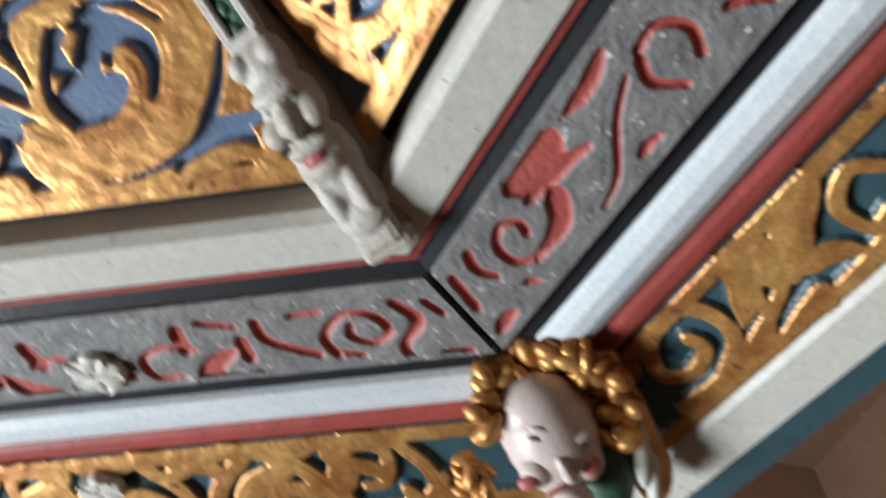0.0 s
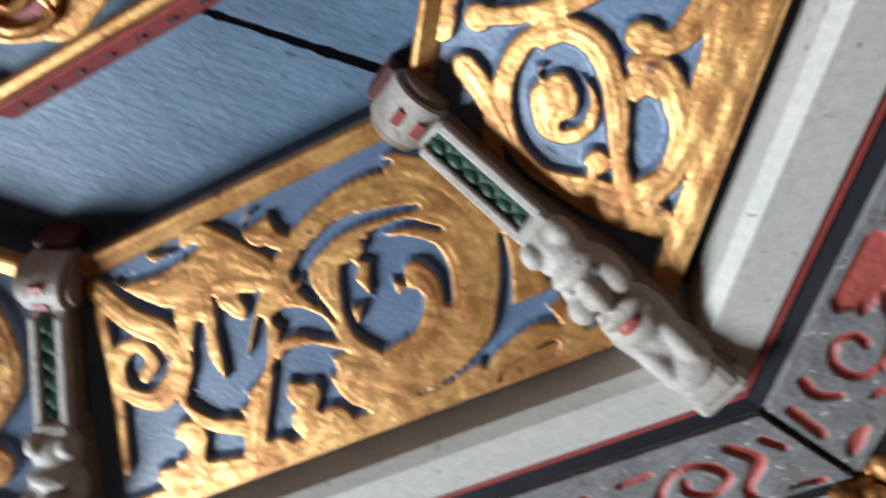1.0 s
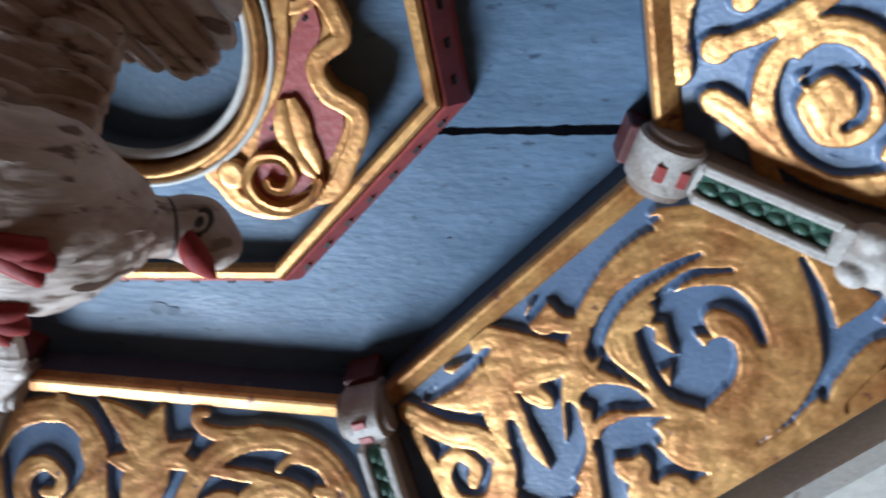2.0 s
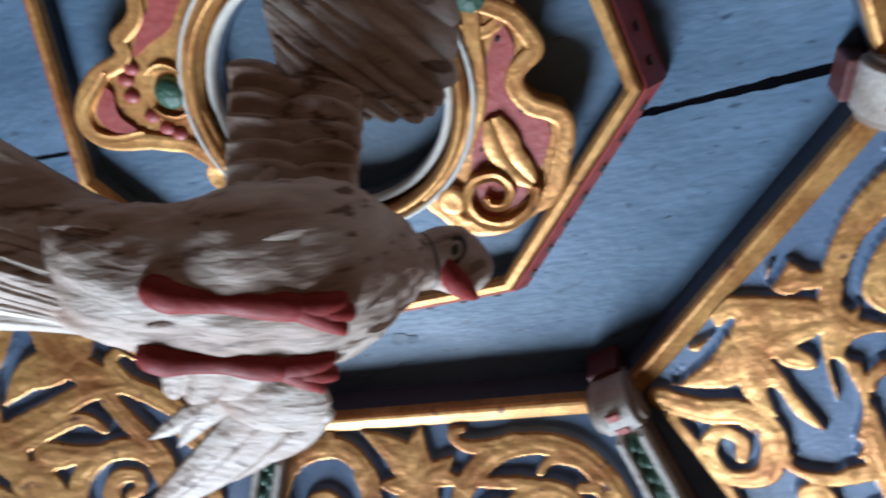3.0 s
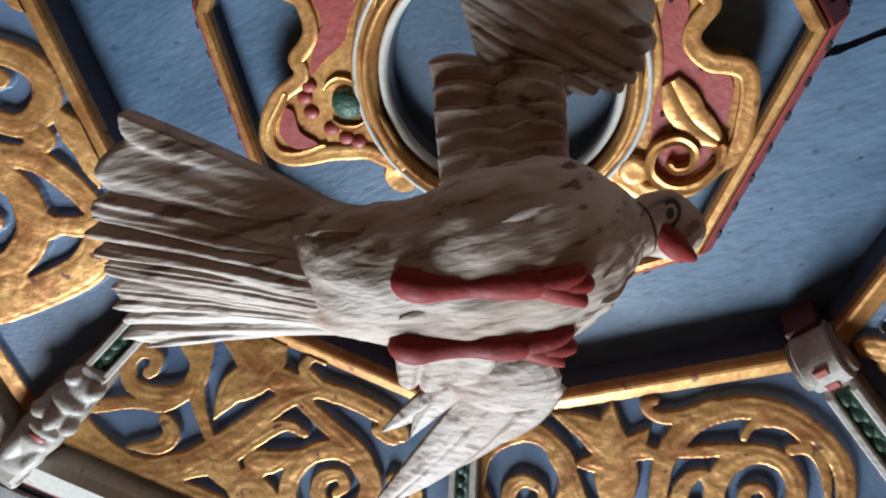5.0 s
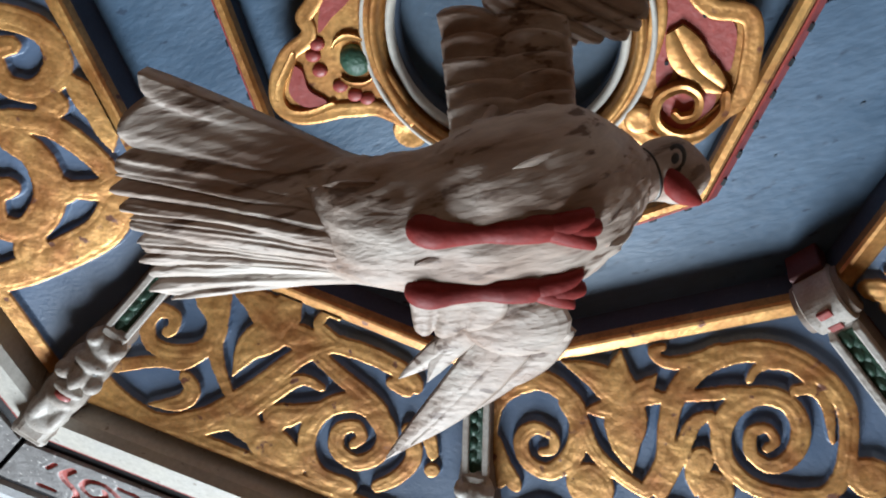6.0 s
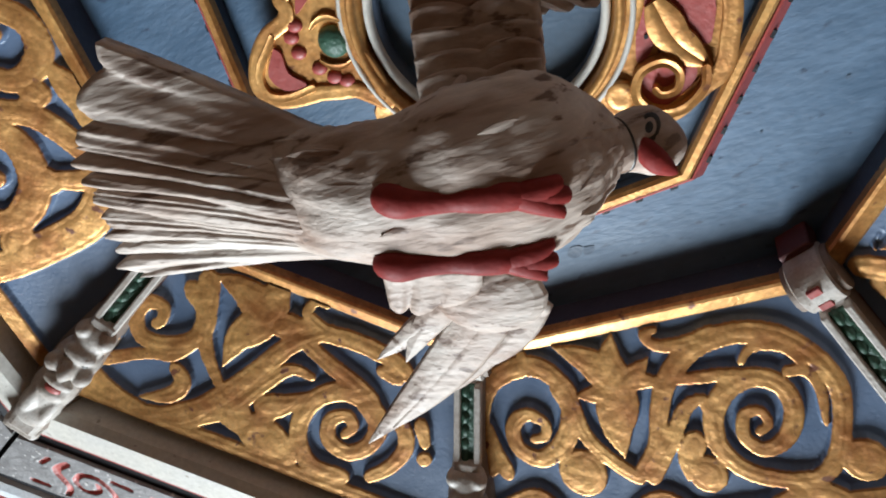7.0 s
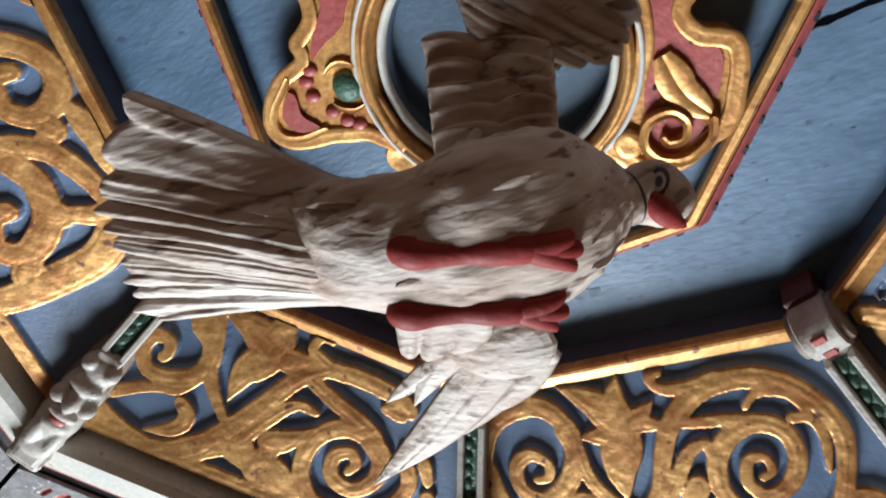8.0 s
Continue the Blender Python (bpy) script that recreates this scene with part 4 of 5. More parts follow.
def bracket(length):
    """A carved corner bracket along +x: volute head, shaft with a green inset, grotesque mask, foot."""
    S = -0.30
    root = tagged(new("corner_bracket"), "white carved wooden bracket with green inset and red touches", "bracket", "brackets at the corners")
    bm = bmesh.new()
    n = 44
    rings = []
    for y, rr in ((-0.0165, 0.020), (-0.015, 0.0225), (0.015, 0.0225), (0.0165, 0.020)):
        rings.append([bm.verts.new((0.016 + rr * math.cos(i * math.tau / n), y, -0.010 + rr * math.sin(i * math.tau / n))) for i in range(n)])
    for a, b in zip(rings, rings[1:]):
        for i in range(n):
            bm.faces.new((a[i], a[(i + 1) % n], b[(i + 1) % n], b[i]))
    bm.faces.new(rings[0])
    bm.faces.new(rings[-1])
    head = part("volute_head", bm, AGED, root, "white volute head")
    for z, x in ((-0.030, 0.009), (-0.030, 0.024)):
        bm = bmesh.new()
        block(bm, x - 0.0035, x + 0.0035, -0.005, 0.007, z - 0.0025, z + 0.003, 0, 0.0, 0.001)
        part("red_mark", bm, RED, head)
    bm = bmesh.new()
    block(bm, 0.03, length, -0.0115, 0.0115, -0.016, 0.02, 0, S)
    for y in (-0.0105, 0.0105):
        block(bm, 0.034, 0.118, y - 0.0035, y + 0.0035, -0.0225, -0.012, 0, S)
    block(bm, 0.112, 0.12, -0.013, 0.013, -0.024, -0.012, 0, S)
    part("shaft", bm, AGED, root, "white painted shaft")
    bm = bmesh.new()
    block(bm, 0.036, 0.115, -0.0075, 0.0075, -0.018, -0.010, 0, S, 0.001)
    for i in range(6):
        x = 0.041 + i * 0.0135
        lump(bm, x, 0.0025, -0.018 + S * x, 0.0072, 0.0045, 0.0024, 0, 30, 10, 6)
        lump(bm, x + 0.005, -0.0025, -0.018 + S * x, 0.0068, 0.0045, 0.0022, 0, 30, 10, 6)
    part("green_inset", bm, GREEN, root, "dark green carved inset")
    for side in (-1, 1):      # splayed old sides whose brown holds their shade, each with a dull red inset and the scroll's round cheek
        flank = part("flank", splay(side, 0.020, length - 0.004, 0.0118, 0.0275, -0.014, 0.026, S), BROWN, root, "brown old side of the bracket, its shade put into the colour")
        part("side_inset", splay(side, 0.046, 0.122, 0.0172, 0.0232, -0.0015, 0.0125, S, 0.0012), DULL_RED, flank, "dull red side inset")
        bm = bmesh.new()
        r = bmesh.ops.create_cone(bm, cap_ends=True, segments=36, radius1=0.0195, radius2=0.0185, depth=0.006)
        bmesh.ops.transform(bm, verts=r["verts"], matrix=Matrix.Translation((0.016, side * 0.0185, -0.010)) @ Matrix.Rotation(radians(-90 * side), 4, "X"))
        part("cheek", bm, BROWN, head, "round cheek of the scroll, its shade put into the brown")
    bm = bmesh.new()
    block(bm, -0.012, 0.004, -0.015, 0.015, -0.004, 0.022, 0, 0.0, 0.002)
    part("back_block", bm, DULL_RED, root, "dark red block behind the scroll")
    bm = bmesh.new()
    for x, y, d, rx, ry, rz, turn in ((0.136, 0, -0.014, 0.022, 0.0125, 0.013, 17), (0.165, 0, -0.012, 0.026, 0.0125, 0.014, 17), (0.205, 0, -0.012, 0.034, 0.012, 0.013, 17), (0.235, 0, -0.010, 0.026, 0.0115, 0.011, 17),
                                      (0.128, -0.0085, -0.021, 0.0095, 0.006, 0.0085, 0), (0.128, 0.0085, -0.021, 0.0095, 0.006, 0.0085, 0), (0.148, 0, -0.025, 0.0085, 0.0105, 0.006, 30), (0.166, 0, -0.027, 0.0125, 0.0045, 0.0075, 25),
                                      (0.170, -0.008, -0.022, 0.010, 0.0055, 0.007, 20), (0.170, 0.008, -0.022, 0.010, 0.0055, 0.007, 20), (0.186, 0, -0.024, 0.007, 0.009, 0.005, 10), (0.202, 0, -0.021, 0.010, 0.0085, 0.007, 17),
                                      (0.222, -0.006, -0.019, 0.022, 0.004, 0.006, 17), (0.222, 0.005, -0.019, 0.024, 0.0045, 0.0065, 15), (0.242, 0, -0.017, 0.015, 0.010, 0.006, 17)):
        lump(bm, x, y, d + S * x, rx, ry, rz, 0, turn, 16, 10)
    for v in bm.verts:
        v.co.y *= 1.38
    mask = part("carved_mask", bm, AGED, root, "white carved grotesque mask", smooth=True)
    merge = mask.modifiers.new("merge", "REMESH")
    merge.mode, merge.voxel_size, merge.use_smooth_shade = "VOXEL", 0.0016, True
    ease = mask.modifiers.new("ease", "SMOOTH")
    ease.factor, ease.iterations = 0.6, 5
    for x, y in ((0.157, -0.0072), (0.157, 0.0072)):
        bm = bmesh.new()
        lump(bm, x, y, -0.0235 + S * x, 0.0042, 0.0032, 0.0022)
        part("eye_hollow", bm, DARKWASH, mask, "dark painted eye")
    bm = bmesh.new()
    lump(bm, 0.196, 0.0, -0.0235 + S * 0.196, 0.0085, 0.0070, 0.0042)
    part("tongue", bm, RED, mask, "red painted tongue")
    bm = bmesh.new()
    block(bm, length - 0.034, length - 0.004, -0.0125, 0.0125, -0.019, 0.012, 0, S, 0.005)
    block(bm, length - 0.010, length + 0.003, -0.0145, 0.0145, -0.016, 0.012, 0, S, 0.004)
    part("foot", bm, AGED, root, "white bracket foot")
    for ob in root.children_recursive:      # the bracket broadens and deepens from the inset to the foot
        for v in ob.data.vertices:
            t = min(max((v.co.x - 0.105) / 0.07, 0.0), 1.0)
            v.co.y *= 1 + 0.45 * t * t * (3 - 2 * t)
            v.co.z -= 0.007 * t * (v.co.z - S * v.co.x < 0.0)
    return root


DARKWASH = material("dark_hollow_wash", (0.16, 0.16, 0.15), 0.6)
first = None
for k in range(8):
    a, b = corner(k, -0.012), corner(k, 0.247)
    m = Matrix.Translation((a.x, a.y, Z0 + 0.024)) @ Matrix.Rotation(math.atan2((b - a).y, (b - a).x), 4, "Z")
    if first is None:
        first = bracket(0.273)
        first.matrix_basis = m @ Matrix.Diagonal((0.955, 0.92, 1.2, 1))
    else:
        copy_thing(first, m)


# ---------- the dove ----------
# how the carved bird hangs under the roundel
DOVE_HANG = Matrix(((0.94, -0.1226, 0.0376, -0.0424), (0.0873, 0.9839, 0.0887, -0.2178), (0.0979, -0.0558, 0.873, 0.3579), (0, 0, 0, 1)))
DOVE_AXIS = Vector((0.6, 0.62, 0.52)).normalized()
DOVE_SIDE = Vector((-0.72, 0.70, 0)).normalized()
DOVE_TURN = tuple(Matrix((DOVE_AXIS, DOVE_SIDE, DOVE_AXIS.cross(DOVE_SIDE))).transposed().to_euler())
DOVE = material("old_white_limewash", (0.58, 0.525, 0.47), 0.62, 0, (0.28, 0.178, 0.128), 30, 0.42, (0.15, 0.095, 0.068), 0.60, 120, 0.9, 170, ((4.5, 1.0, 1.0), DOVE_TURN), fine=0.3)
DOVE_RED = material("red_leg_paint", (0.25, 0.026, 0.022), 0.6, 0, (0.16, 0.018, 0.016), 30, 0.5, (0.30, 0.08, 0.065), 0.74, 130, 0.35, 150, spec=0.22)
EYE = material("black_eye_line", (0.02, 0.017, 0.015), 0.4)


def loft(bm, stations, depth, mat, n=24, steps=4, offset=0.0, grain=0.0):
    """A rounded body through stations (x, y, z, half width x, half width y), in millimetres under the board."""
    line = [Vector(s) for s in stations]
    ext = [2 * line[0] - line[1], *line, 2 * line[-1] - line[-2]] if len(line) > 1 else line
    fine = []
    for a, b, c, d in zip(ext, ext[1:], ext[2:], ext[3:]):
        for i in range(steps):
            t = i / steps
            fine.append(0.5 * (2 * b + (c - a) * t + (2 * a - 5 * b + 4 * c - d) * t * t + (3 * b - a - 3 * c + d) * t ** 3))
    fine.append(line[-1])
    rings = []
    for i, s in enumerate(fine):
        c = Vector((s[0], s[1], s[2] + offset)) / 1000
        w = Vector((s[3], s[4], 0)) / 1000
        e, f = fine[min(i + 1, len(fine) - 1)], fine[max(i - 1, 0)]
        axis = Vector((e[0] - f[0], e[1] - f[1], e[2] - f[2])).normalized()
        nrm = axis.cross(w).normalized() * w.length * depth
        ring = []
        for j in range(n):
            a = j * math.tau / n
            p = c + w * math.cos(a) + nrm * math.sin(a)
            p += (p - c) * 0.035 * noise.noise(p * 55)
            if grain:
                p += (p - c).normalized() * grain * (0.5 - 1.6 * abs(noise.noise(Vector((i * 0.07 + j * 0.02, j * 0.62, 3)))) + 0.8 * noise.noise(Vector((i * 0.2, j * 1.3, 8))))
            ring.append(bm.verts.new((p.x, p.y, Z0 + p.z)))
        rings.append(ring)
    for a, b in zip(rings, rings[1:]):
        for j in range(n):
            f = bm.faces.new((a[j], a[(j + 1) % n], b[(j + 1) % n], b[j]))
            f.material_index, f.smooth = mat, True
    for r in (rings[0], rings[-1]):
        f = bm.faces.new(r)
        f.material_index, f.smooth = mat, True
    return [[v.co.copy() for v in r] for r in rings]


def fan(bm, root, tips, z0, z1, count, ridge, mat=0, thick=5.0, along=16, each=7, scallop=5.0, bow=0.0, cross=0.0, warp=1.0, sink=0.0, wander=0.0):
    """A spread of grooved feathers between a root line and a line of tips, in millimetres."""
    rl, tl = spline(root, 10), spline(tips, 10)

    def on(line, t):
        s = t * (len(line) - 1)
        j = min(int(s), len(line) - 2)
        return line[j].lerp(line[j + 1], s - j)
    n = count * each
    grid = {}
    for i in range(n + 1):
        u = i / n
        w = u ** warp * count
        wob = 1 + 0.9 * noise.noise(Vector((int(w - 1e-6) * 3.7, z0, 1)))
        for j in range(along + 1):
            v = j / along
            ww = w + wander * noise.noise(Vector((w * 0.55, v * 1.7, z0 * 0.1)))
            ph = abs(math.sin(math.pi * ww)) ** 0.6
            a, b = on(rl, u), on(tl, u)
            b = b + (b - a).normalized() * (scallop * ph * wob - scallop * 0.5)
            p = a.lerp(b, v)
            z = z0 + (z1 - z0) * v + bow * math.sin(math.pi * v) - cross * math.sin(math.pi * u) * (1 - 0.55 * v) + sink * max(0.0, 1 - v / 0.2) ** 1.5
            fine = 0.25 * math.sin(w * 19.0 + v * 5) + 2.2 * noise.noise(Vector((w * 3.1, v * 1.3, 4)))
            low = z - thick / 2 - ridge * ph * (0.25 + 0.75 * v) * wob - fine * (0.3 + v) * ridge * 0.14 - 1.2 * noise.noise(Vector((p.x * 0.05, p.y * 0.05, v * 2)))
            grid[i, j, 0] = bm.verts.new((p.x / 1000, p.y / 1000, Z0 + low / 1000))
            grid[i, j, 1] = bm.verts.new((p.x / 1000, p.y / 1000, Z0 + (z + thick / 2) / 1000))
    def face(*keys):
        f = bm.faces.new([grid[q] for q in keys])
        f.material_index, f.smooth = mat, True
    for i in range(n):
        for j in range(along):
            for s in (0, 1):
                face((i, j, s), (i + 1, j, s), (i + 1, j + 1, s), (i, j + 1, s))
        for j in (0, along):
            face((i, j, 0), (i + 1, j, 0), (i + 1, j, 1), (i, j, 1))
    for j in range(along):
        for i in (0, n):
            face((i, j, 0), (i, j + 1, 0), (i, j + 1, 1), (i, j, 1))


def feather(bm, p, q, width, mat=0, thick=6.0, bend=0.08):
    """One carved feather with a middle ridge, from p to q (x, y, z), in millimetres."""
    p, q = Vector(p), Vector(q)
    ax = q - p
    side = Vector((-ax.y, ax.x, 0)).normalized()
    rows = []
    n = 16
    for i in range(n + 1):
        t = i / n
        w = width / 2 * max(0.05, math.sin(math.pi * min(1, 0.22 + 0.78 * t)) ** 0.75)
        c = p.lerp(q, t) + side * bend * ax.length * math.sin(math.pi * t)
        row = []
        for s, h in ((-1, 0), (-0.8, -0.7), (-0.4, -0.75), (-0.1, -1.25), (0.1, -1.25), (0.4, -0.8), (0.8, -0.7), (1, 0), (0, 0.6)):
            r = c + side * w * s
            row.append(bm.verts.new((r.x / 1000, r.y / 1000, Z0 + (r.z + h * thick / 2 * (1 - 0.4 * t) + (0.5 + 0.05 * thick) * noise.noise(Vector((t * 2.2, s * 4.0, p.x * 0.3 + p.y * 0.2)))) / 1000)))
        rows.append(row)
    for a, b in zip(rows, rows[1:]):
        for j in range(9):
            f = bm.faces.new((a[j], a[(j + 1) % 9], b[(j + 1) % 9], b[j]))
            f.material_index, f.smooth = mat, True
    for r in (rows[0], rows[-1]):
        bm.faces.new(r).material_index = mat


def dove():
    bm = bmesh.new()
    skin = loft(bm, ((-92, 78, -274, -10, 9), (-80, 92, -279, -17, 15), (-62, 110, -284, -24, 21), (-45, 127, -285, -25, 25), (-29, 141, -280, -27, 26), (-11, 153, -272, -30, 31), (2, 167, -262, -31, 34), (14, 180, -250, -32, 35), (24, 190, -238, -27, 31), (31, 198, -226, -19, 22), (36, 203, -216, -13, 17)), 0.62, 0, 56, 10, offset=10, grain=0.0021)
    loft(bm, ((24, 195, -216, -16, 20), (28, 204, -200, -11, 14), (33, 212, -188, -9.5, 12), (39, 219, -179, -11.5, 14), (45, 227, -174, -12.5, 14.5), (50, 234, -170, -9.5, 11), (54, 239, -167, -4.5, 5.5), (55, 241, -166, -1, 1)), 0.95, 0, 28, 6, grain=0.0006)
    # tail
    fan(bm, ((-38, 108), (-46, 120), (-62, 138), (-76, 157)), ((-64, -1), (-88, 11), (-104, 20), (-114, 32), (-123, 41), (-133, 50), (-144, 60), (-158, 76)), -256, -291, 9, 5.4, along=34, each=18, bow=3, cross=34, scallop=9, warp=1.22, sink=10, wander=0.8)
    # wing seen in shade: coverts, then folded flight feathers
    for i in range(-1, 5):
        t, e = i / 5, (i + 1.5) / 5
        lo, hi = Vector((-25, 124)), Vector((34, 160))
        lo2, hi2 = Vector((4, 78)), Vector((56, 124))
        fan(bm, (lo.lerp(lo2, t), (lo + hi).lerp(lo2 + hi2, t) / 2, hi.lerp(hi2, t)), (lo.lerp(lo2, e), (lo + hi).lerp(lo2 + hi2, e) / 2, hi.lerp(hi2, e)), -202 + 5.6 * i, -198.5 + 5.6 * i, 2, 2.0, along=9, each=14, scallop=4.0 + 1.5 * math.sin(i * 2.3), thick=8, wander=0.25)
    fan(bm, ((28, 88), (50, 54), (98, 42)), ((42, 130), (70, 150), (97, 142), (122, 112)), -176, -165, 8, 4.2, along=18, each=12, scallop=6, bow=-5, wander=0.5)
    # wing in the light
    fan(bm, ((-92, 166), (-70, 182), (-48, 204)), ((-112, 184), (-100, 200), (-62, 214)), -243, -236, 3, 3.0, along=8, scallop=4)
    lump_at = Matrix.Translation((-0.066, 0.222, Z0 - 0.230)) @ Matrix.Rotation(radians(35), 4, "Z")
    r = bmesh.ops.create_uvsphere(bm, u_segments=16, v_segments=10, radius=1)
    bmesh.ops.transform(bm, verts=r["verts"], matrix=lump_at @ Matrix.Diagonal((0.034, 0.024, 0.009, 1)))
    feather(bm, (-70, 206, -232), (-168, 210, -216), 18, bend=-0.02)
    feather(bm, (-56, 212, -232), (-150, 222, -221), 22)
    feather(bm, (-50, 216, -230), (-244, 256, -204), 27, bend=-0.03)
    feather(bm, (-46, 226, -229), (-214, 257, -208), 28, bend=-0.02)
    feather(bm, (-42, 234, -228), (-172, 257, -211), 26, bend=-0.02)
    feather(bm, (-44, 242, -228), (-128, 255, -216), 22, bend=-0.04)
    # carved body feathers, pointing to the tail
    random.seed(21)
    under = Vector((0, 0, Z0))
    for i in range(16, len(skin) - 8, 5):
        for j in range(len(skin[i])):
            if (j + i) % 3:
                continue
            p, q = (skin[i][j] - under) * 1000, (skin[i - 11][j] - under) * 1000
            mid = sum(skin[i], Vector()) / len(skin[i])
            if (skin[i][j] - mid).normalized().z > -0.35:
                continue
            if 25 < i < 80 and random.random() < 0.93:      # the middle of the body is nearly smooth
                continue
            drift = Vector((random.uniform(-3, 3), random.uniform(-3, 3), 0))
            feather(bm, p + Vector((0, 0, 3.6)), q + drift + Vector((0, 0, 0.2)), random.uniform(6, 9), thick=2.0, bend=random.uniform(-0.08, 0.08))
    # legs with their toes
    for leg, toes in ((((-27, 132, -290, -2, 2), (-25, 135, -292, -5, 5.5), (-20, 141, -292, -5.5, 6.5), (-14, 149, -288, -4.6, 5.2), (-6, 158, -283, -4.2, 5), (4, 168, -279, -5, 5.8), (14, 178, -274, -5, 6), (19, 184, -270, -3, 3)), ((31, 190, -266), (29, 197, -264), (22, 201, -266))),
                      (((-57, 155, -286, -2, 2), (-55, 158, -288, -5, 5.5), (-50, 164, -288, -5.5, 6.5), (-43, 172, -283, -4.6, 5.2), (-34, 182, -277, -4.2, 5), (-26, 191, -274, -5, 5.8), (-18, 200, -269, -5, 6), (-13, 206, -265, -3, 3)), ((2, 212, -260), (-4, 220, -258), (-13, 222, -260)))):
        loft(bm, leg, 0.9, 1, 14)
        e = leg[-1]
        for tx, ty, tz in toes:
            loft(bm, ((e[0] - 11, e[1] - 11, e[2] - 3, -3, 3), (e[0] - 5, e[1] - 5, e[2] - 3, -5, 5), ((e[0] + tx) / 2, (e[1] + ty) / 2, (e[2] + tz) / 2 - 2, -4.5, 4.5), (tx, ty, tz, -3, 3), (tx + 1, ty + 1, tz + 1, -1, 1)), 0.9, 1, 10)
    # beak, eye, neck line
    loft(bm, ((43, 218, -184, -4, 5), (44, 222, -189, -5.4, 6.4), (45, 229, -192, -6, 7), (47, 236, -191, -4.8, 5.6), (48, 242, -190, -2.6, 3), (48, 245, -189, -0.8, 1)), 0.8, 1, 16)
    loft(bm, ((33.4, 212.4, -187.5, -9.7, 12.3), (34.0, 213.1, -186.6, -9.7, 12.3)), 0.97, 2, 28, 1)
    at = Vector((0.0525, 0.2165, Z0 - 0.1875))
    for rr, rz, m in ((0.0088, 0.0022, 2), (0.0070, 0.0028, 0), (0.0046, 0.0034, 2)):
        n = len(bm.faces)
        r = bmesh.ops.create_uvsphere(bm, u_segments=16, v_segments=8, radius=1)
        bmesh.ops.transform(bm, verts=r["verts"], matrix=Matrix.Translation(at) @ Vector((0.42, -0.38, -0.82)).to_track_quat("Z", "X").to_matrix().to_4x4() @ Matrix.Diagonal((rr, rr * 0.7, rz, 1)))
        bm.faces.ensure_lookup_table()
        for f in bm.faces[n:]:
            f.material_index, f.smooth = m, True
    # iron rod by which it hangs
    r = bmesh.ops.create_cone(bm, cap_ends=True, segments=10, radius1=0.003, radius2=0.003, depth=0.27)
    bmesh.ops.transform(bm, verts=r["verts"], matrix=Matrix.Translation((0.004, 0.128, Z0 - 0.113)))
    bm.transform(DOVE_HANG)
    return tagged(part("carved_dove", bm, [DOVE, DOVE_RED, EYE]), "white carved wooden dove with red legs and beak, wings spread", "dove carving")


dove()


# ---------- winged head at the outer corner ----------
SKIN = material("pale_painted_skin", (0.58, 0.49, 0.46), 0.4, 0, (0.50, 0.40, 0.37), 40, 0.5, (0.3, 0.2, 0.18), 0.74, 120, 0.2, 120)
BLUSH = material("red_blush_paint", (0.45, 0.10, 0.09), 0.4, 0, (0.5, 0.2, 0.18), 60, 0.6)


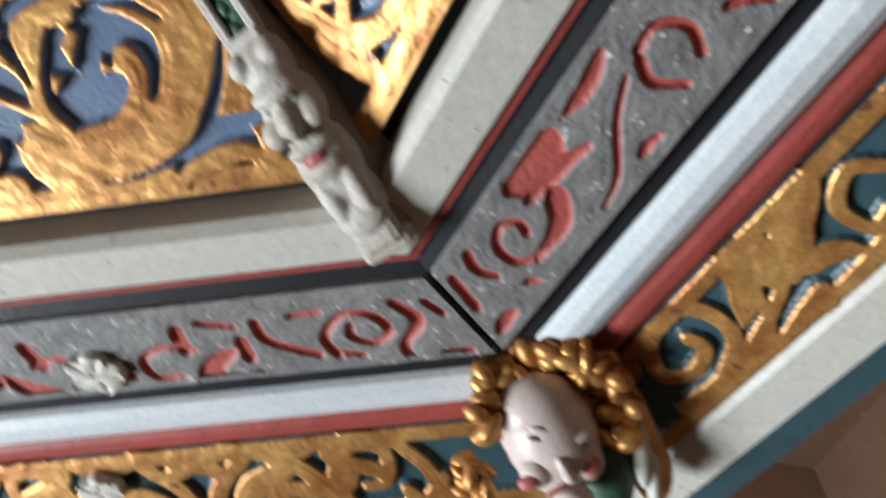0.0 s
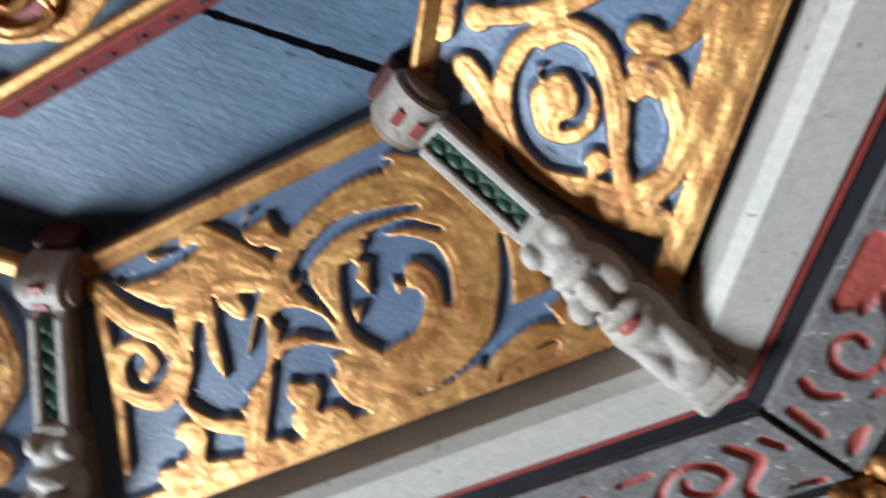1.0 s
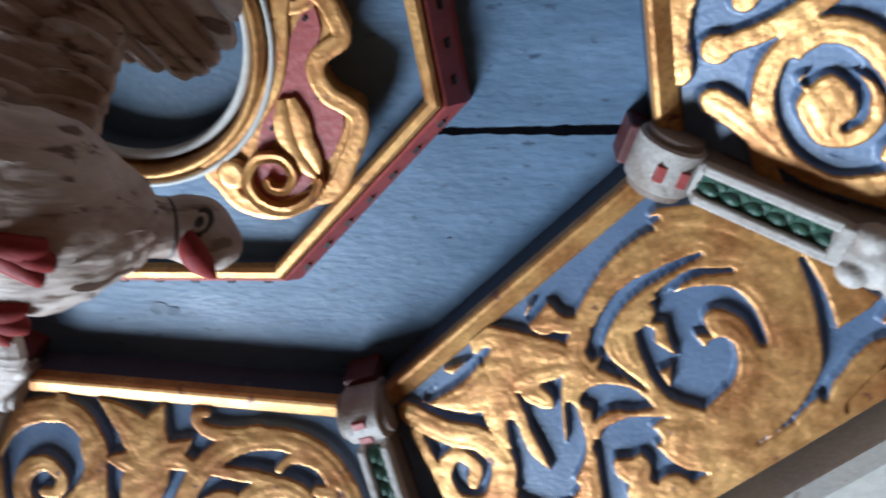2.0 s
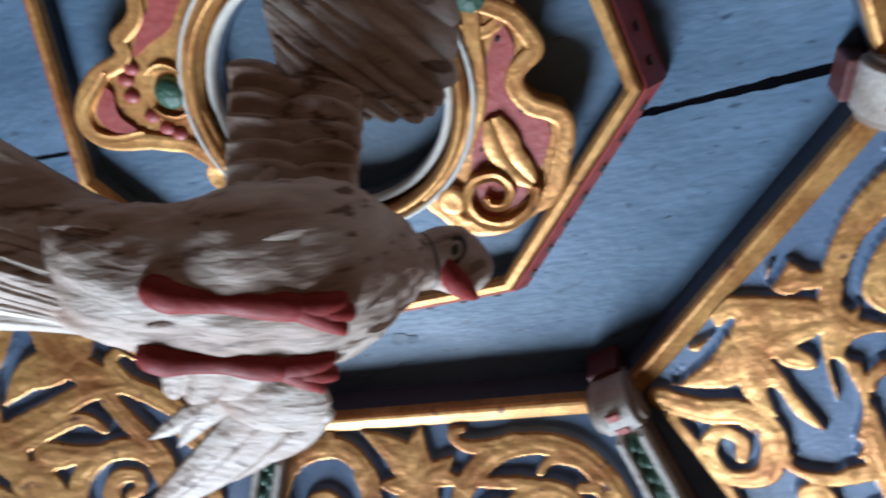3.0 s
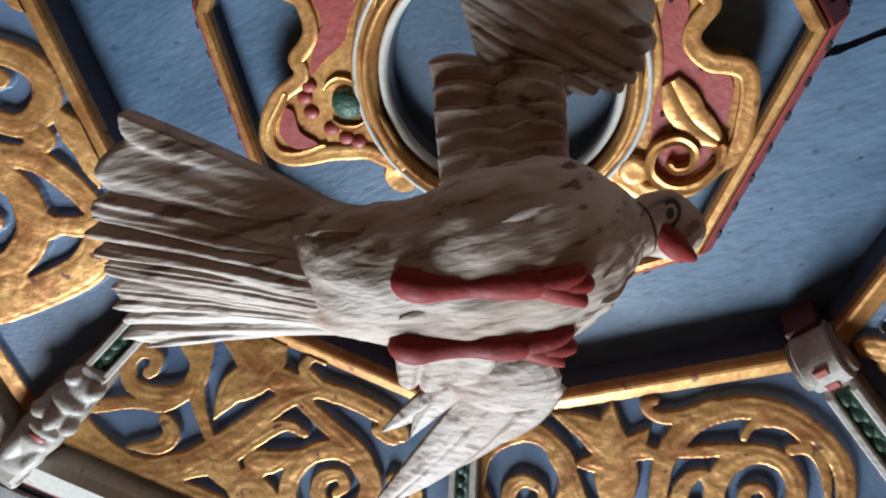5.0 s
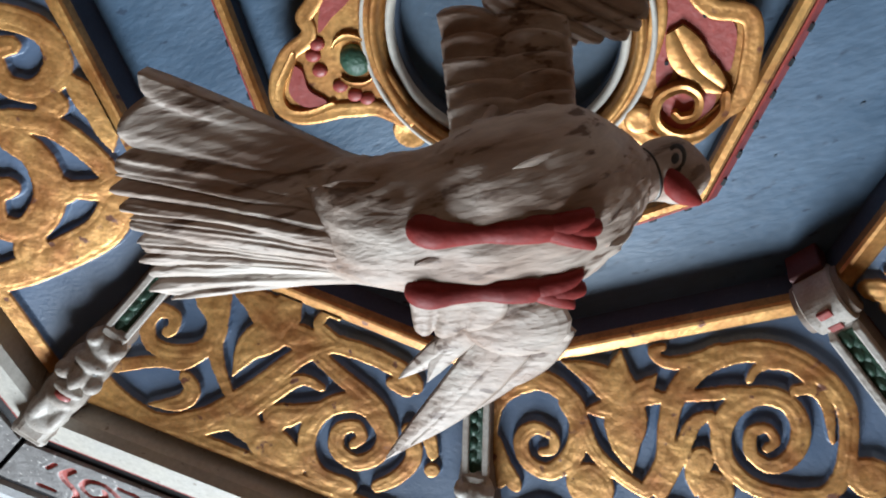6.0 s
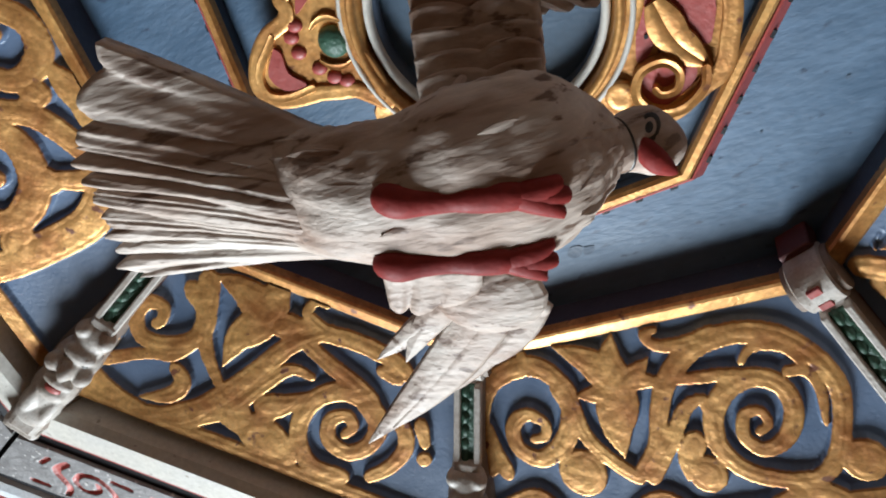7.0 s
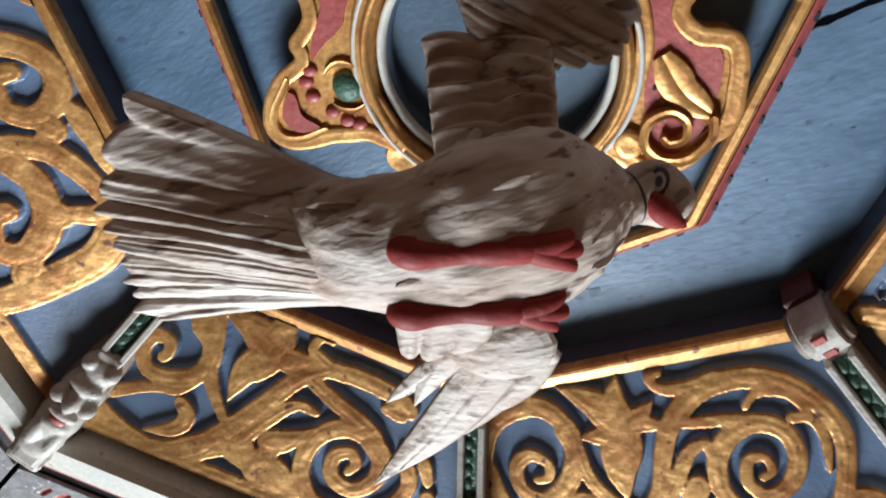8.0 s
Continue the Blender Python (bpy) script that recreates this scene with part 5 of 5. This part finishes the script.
def cherub():
    bm = bmesh.new()
    b = Vector((-0.111, -0.64, -0.76)).normalized()
    u = Vector((-0.181, -0.739, 0.648))
    u = (u - b * u.dot(b)).normalized()
    r = u.cross(b)
    mid = Vector((0.612, 0.619, Z0 - 0.113))

    def ball(x, y, z, rx, ry, rz, m, turn=0.0):
        n = len(bm.faces)
        k = bmesh.ops.create_uvsphere(bm, u_segments=18, v_segments=12, radius=1)
        rot = Matrix((r, u, b)).transposed().to_4x4()
        bmesh.ops.transform(bm, verts=k["verts"], matrix=Matrix.Translation(mid + (r * x + u * y + b * z) / 1000) @ rot @ Matrix.Rotation(radians(turn), 4, "Z") @ Matrix.Diagonal((rx / 1000, ry / 1000, rz / 1000, 1)))
        bm.faces.ensure_lookup_table()
        for f in bm.faces[n:]:
            f.material_index, f.smooth = m, True
    ball(2, -6, 0, 38, 50, 38, 0, 25)
    ball(-8, 14, 8, 32, 28, 28, 0, 25)
    ball(-12, -4, 33, 8, 2.5, 3, 5, -8)
    ball(18, -12, 32, 8, 2.5, 3, 5, 30)
    ball(2, -42, 31, 10, 2.5, 3, 3, 25)
    ball(26, -24, 18, 14, 15, 14, 0)
    ball(28, -25, 27, 8, 9, 6, 3)
    ball(-12, -30, 22, 13, 13, 12, 0)
    ball(-18, -36, 30, 9, 6, 5, 3, 20)
    ball(6, -24, 33, 5, 11, 7, 0, 32)
    ball(10, -31, 36, 5.5, 5, 5, 0)
    ball(-8, 2, 33, 11, 4, 4, 0, -10)
    ball(18, -4, 32, 11, 4, 4, 0, 30)
    ball(16, -50, 22, 15, 10, 12, 0)
    random.seed(7)
    for i in range(70):      # curls
        a = radians(random.uniform(-30, 205))
        rad = random.uniform(40, 64)
        x, y = rad * math.cos(a) * 0.98, rad * math.sin(a) * 0.92 + 10
        if -60 < y < 75:
            ball(x + 3, y, random.uniform(-8, 24), random.uniform(9, 15), random.uniform(6, 10), random.uniform(7, 12), 1, random.uniform(0, 180))
    for i in range(14):
        ball(-56 + random.uniform(-12, 10), -30 + random.uniform(-26, 20), random.uniform(-12, 8), random.uniform(8, 13), random.uniform(5, 8), 8, 1, random.uniform(0, 180))
    for i in range(5):       # wing at its side
        ball(66 + i * 5, 14 - i * 13, -4 - i * 3, 13 + i, 30, 10, 1, 28 - i * 4)
    ball(72, -22, 6, 7, 28, 8, 4, 5)
    ball(82, -44, 2, 6, 24, 8, 4, 5)
    ball(48, -34, -6, 22, 40, 16, 2, 10)
    return tagged(part("winged_head", bm, [SKIN, GOLD, GREEN, BLUSH, WHITE, DARKWASH]), "painted carved winged head with gilded curls on the rim corner", "carved head")


cherub()
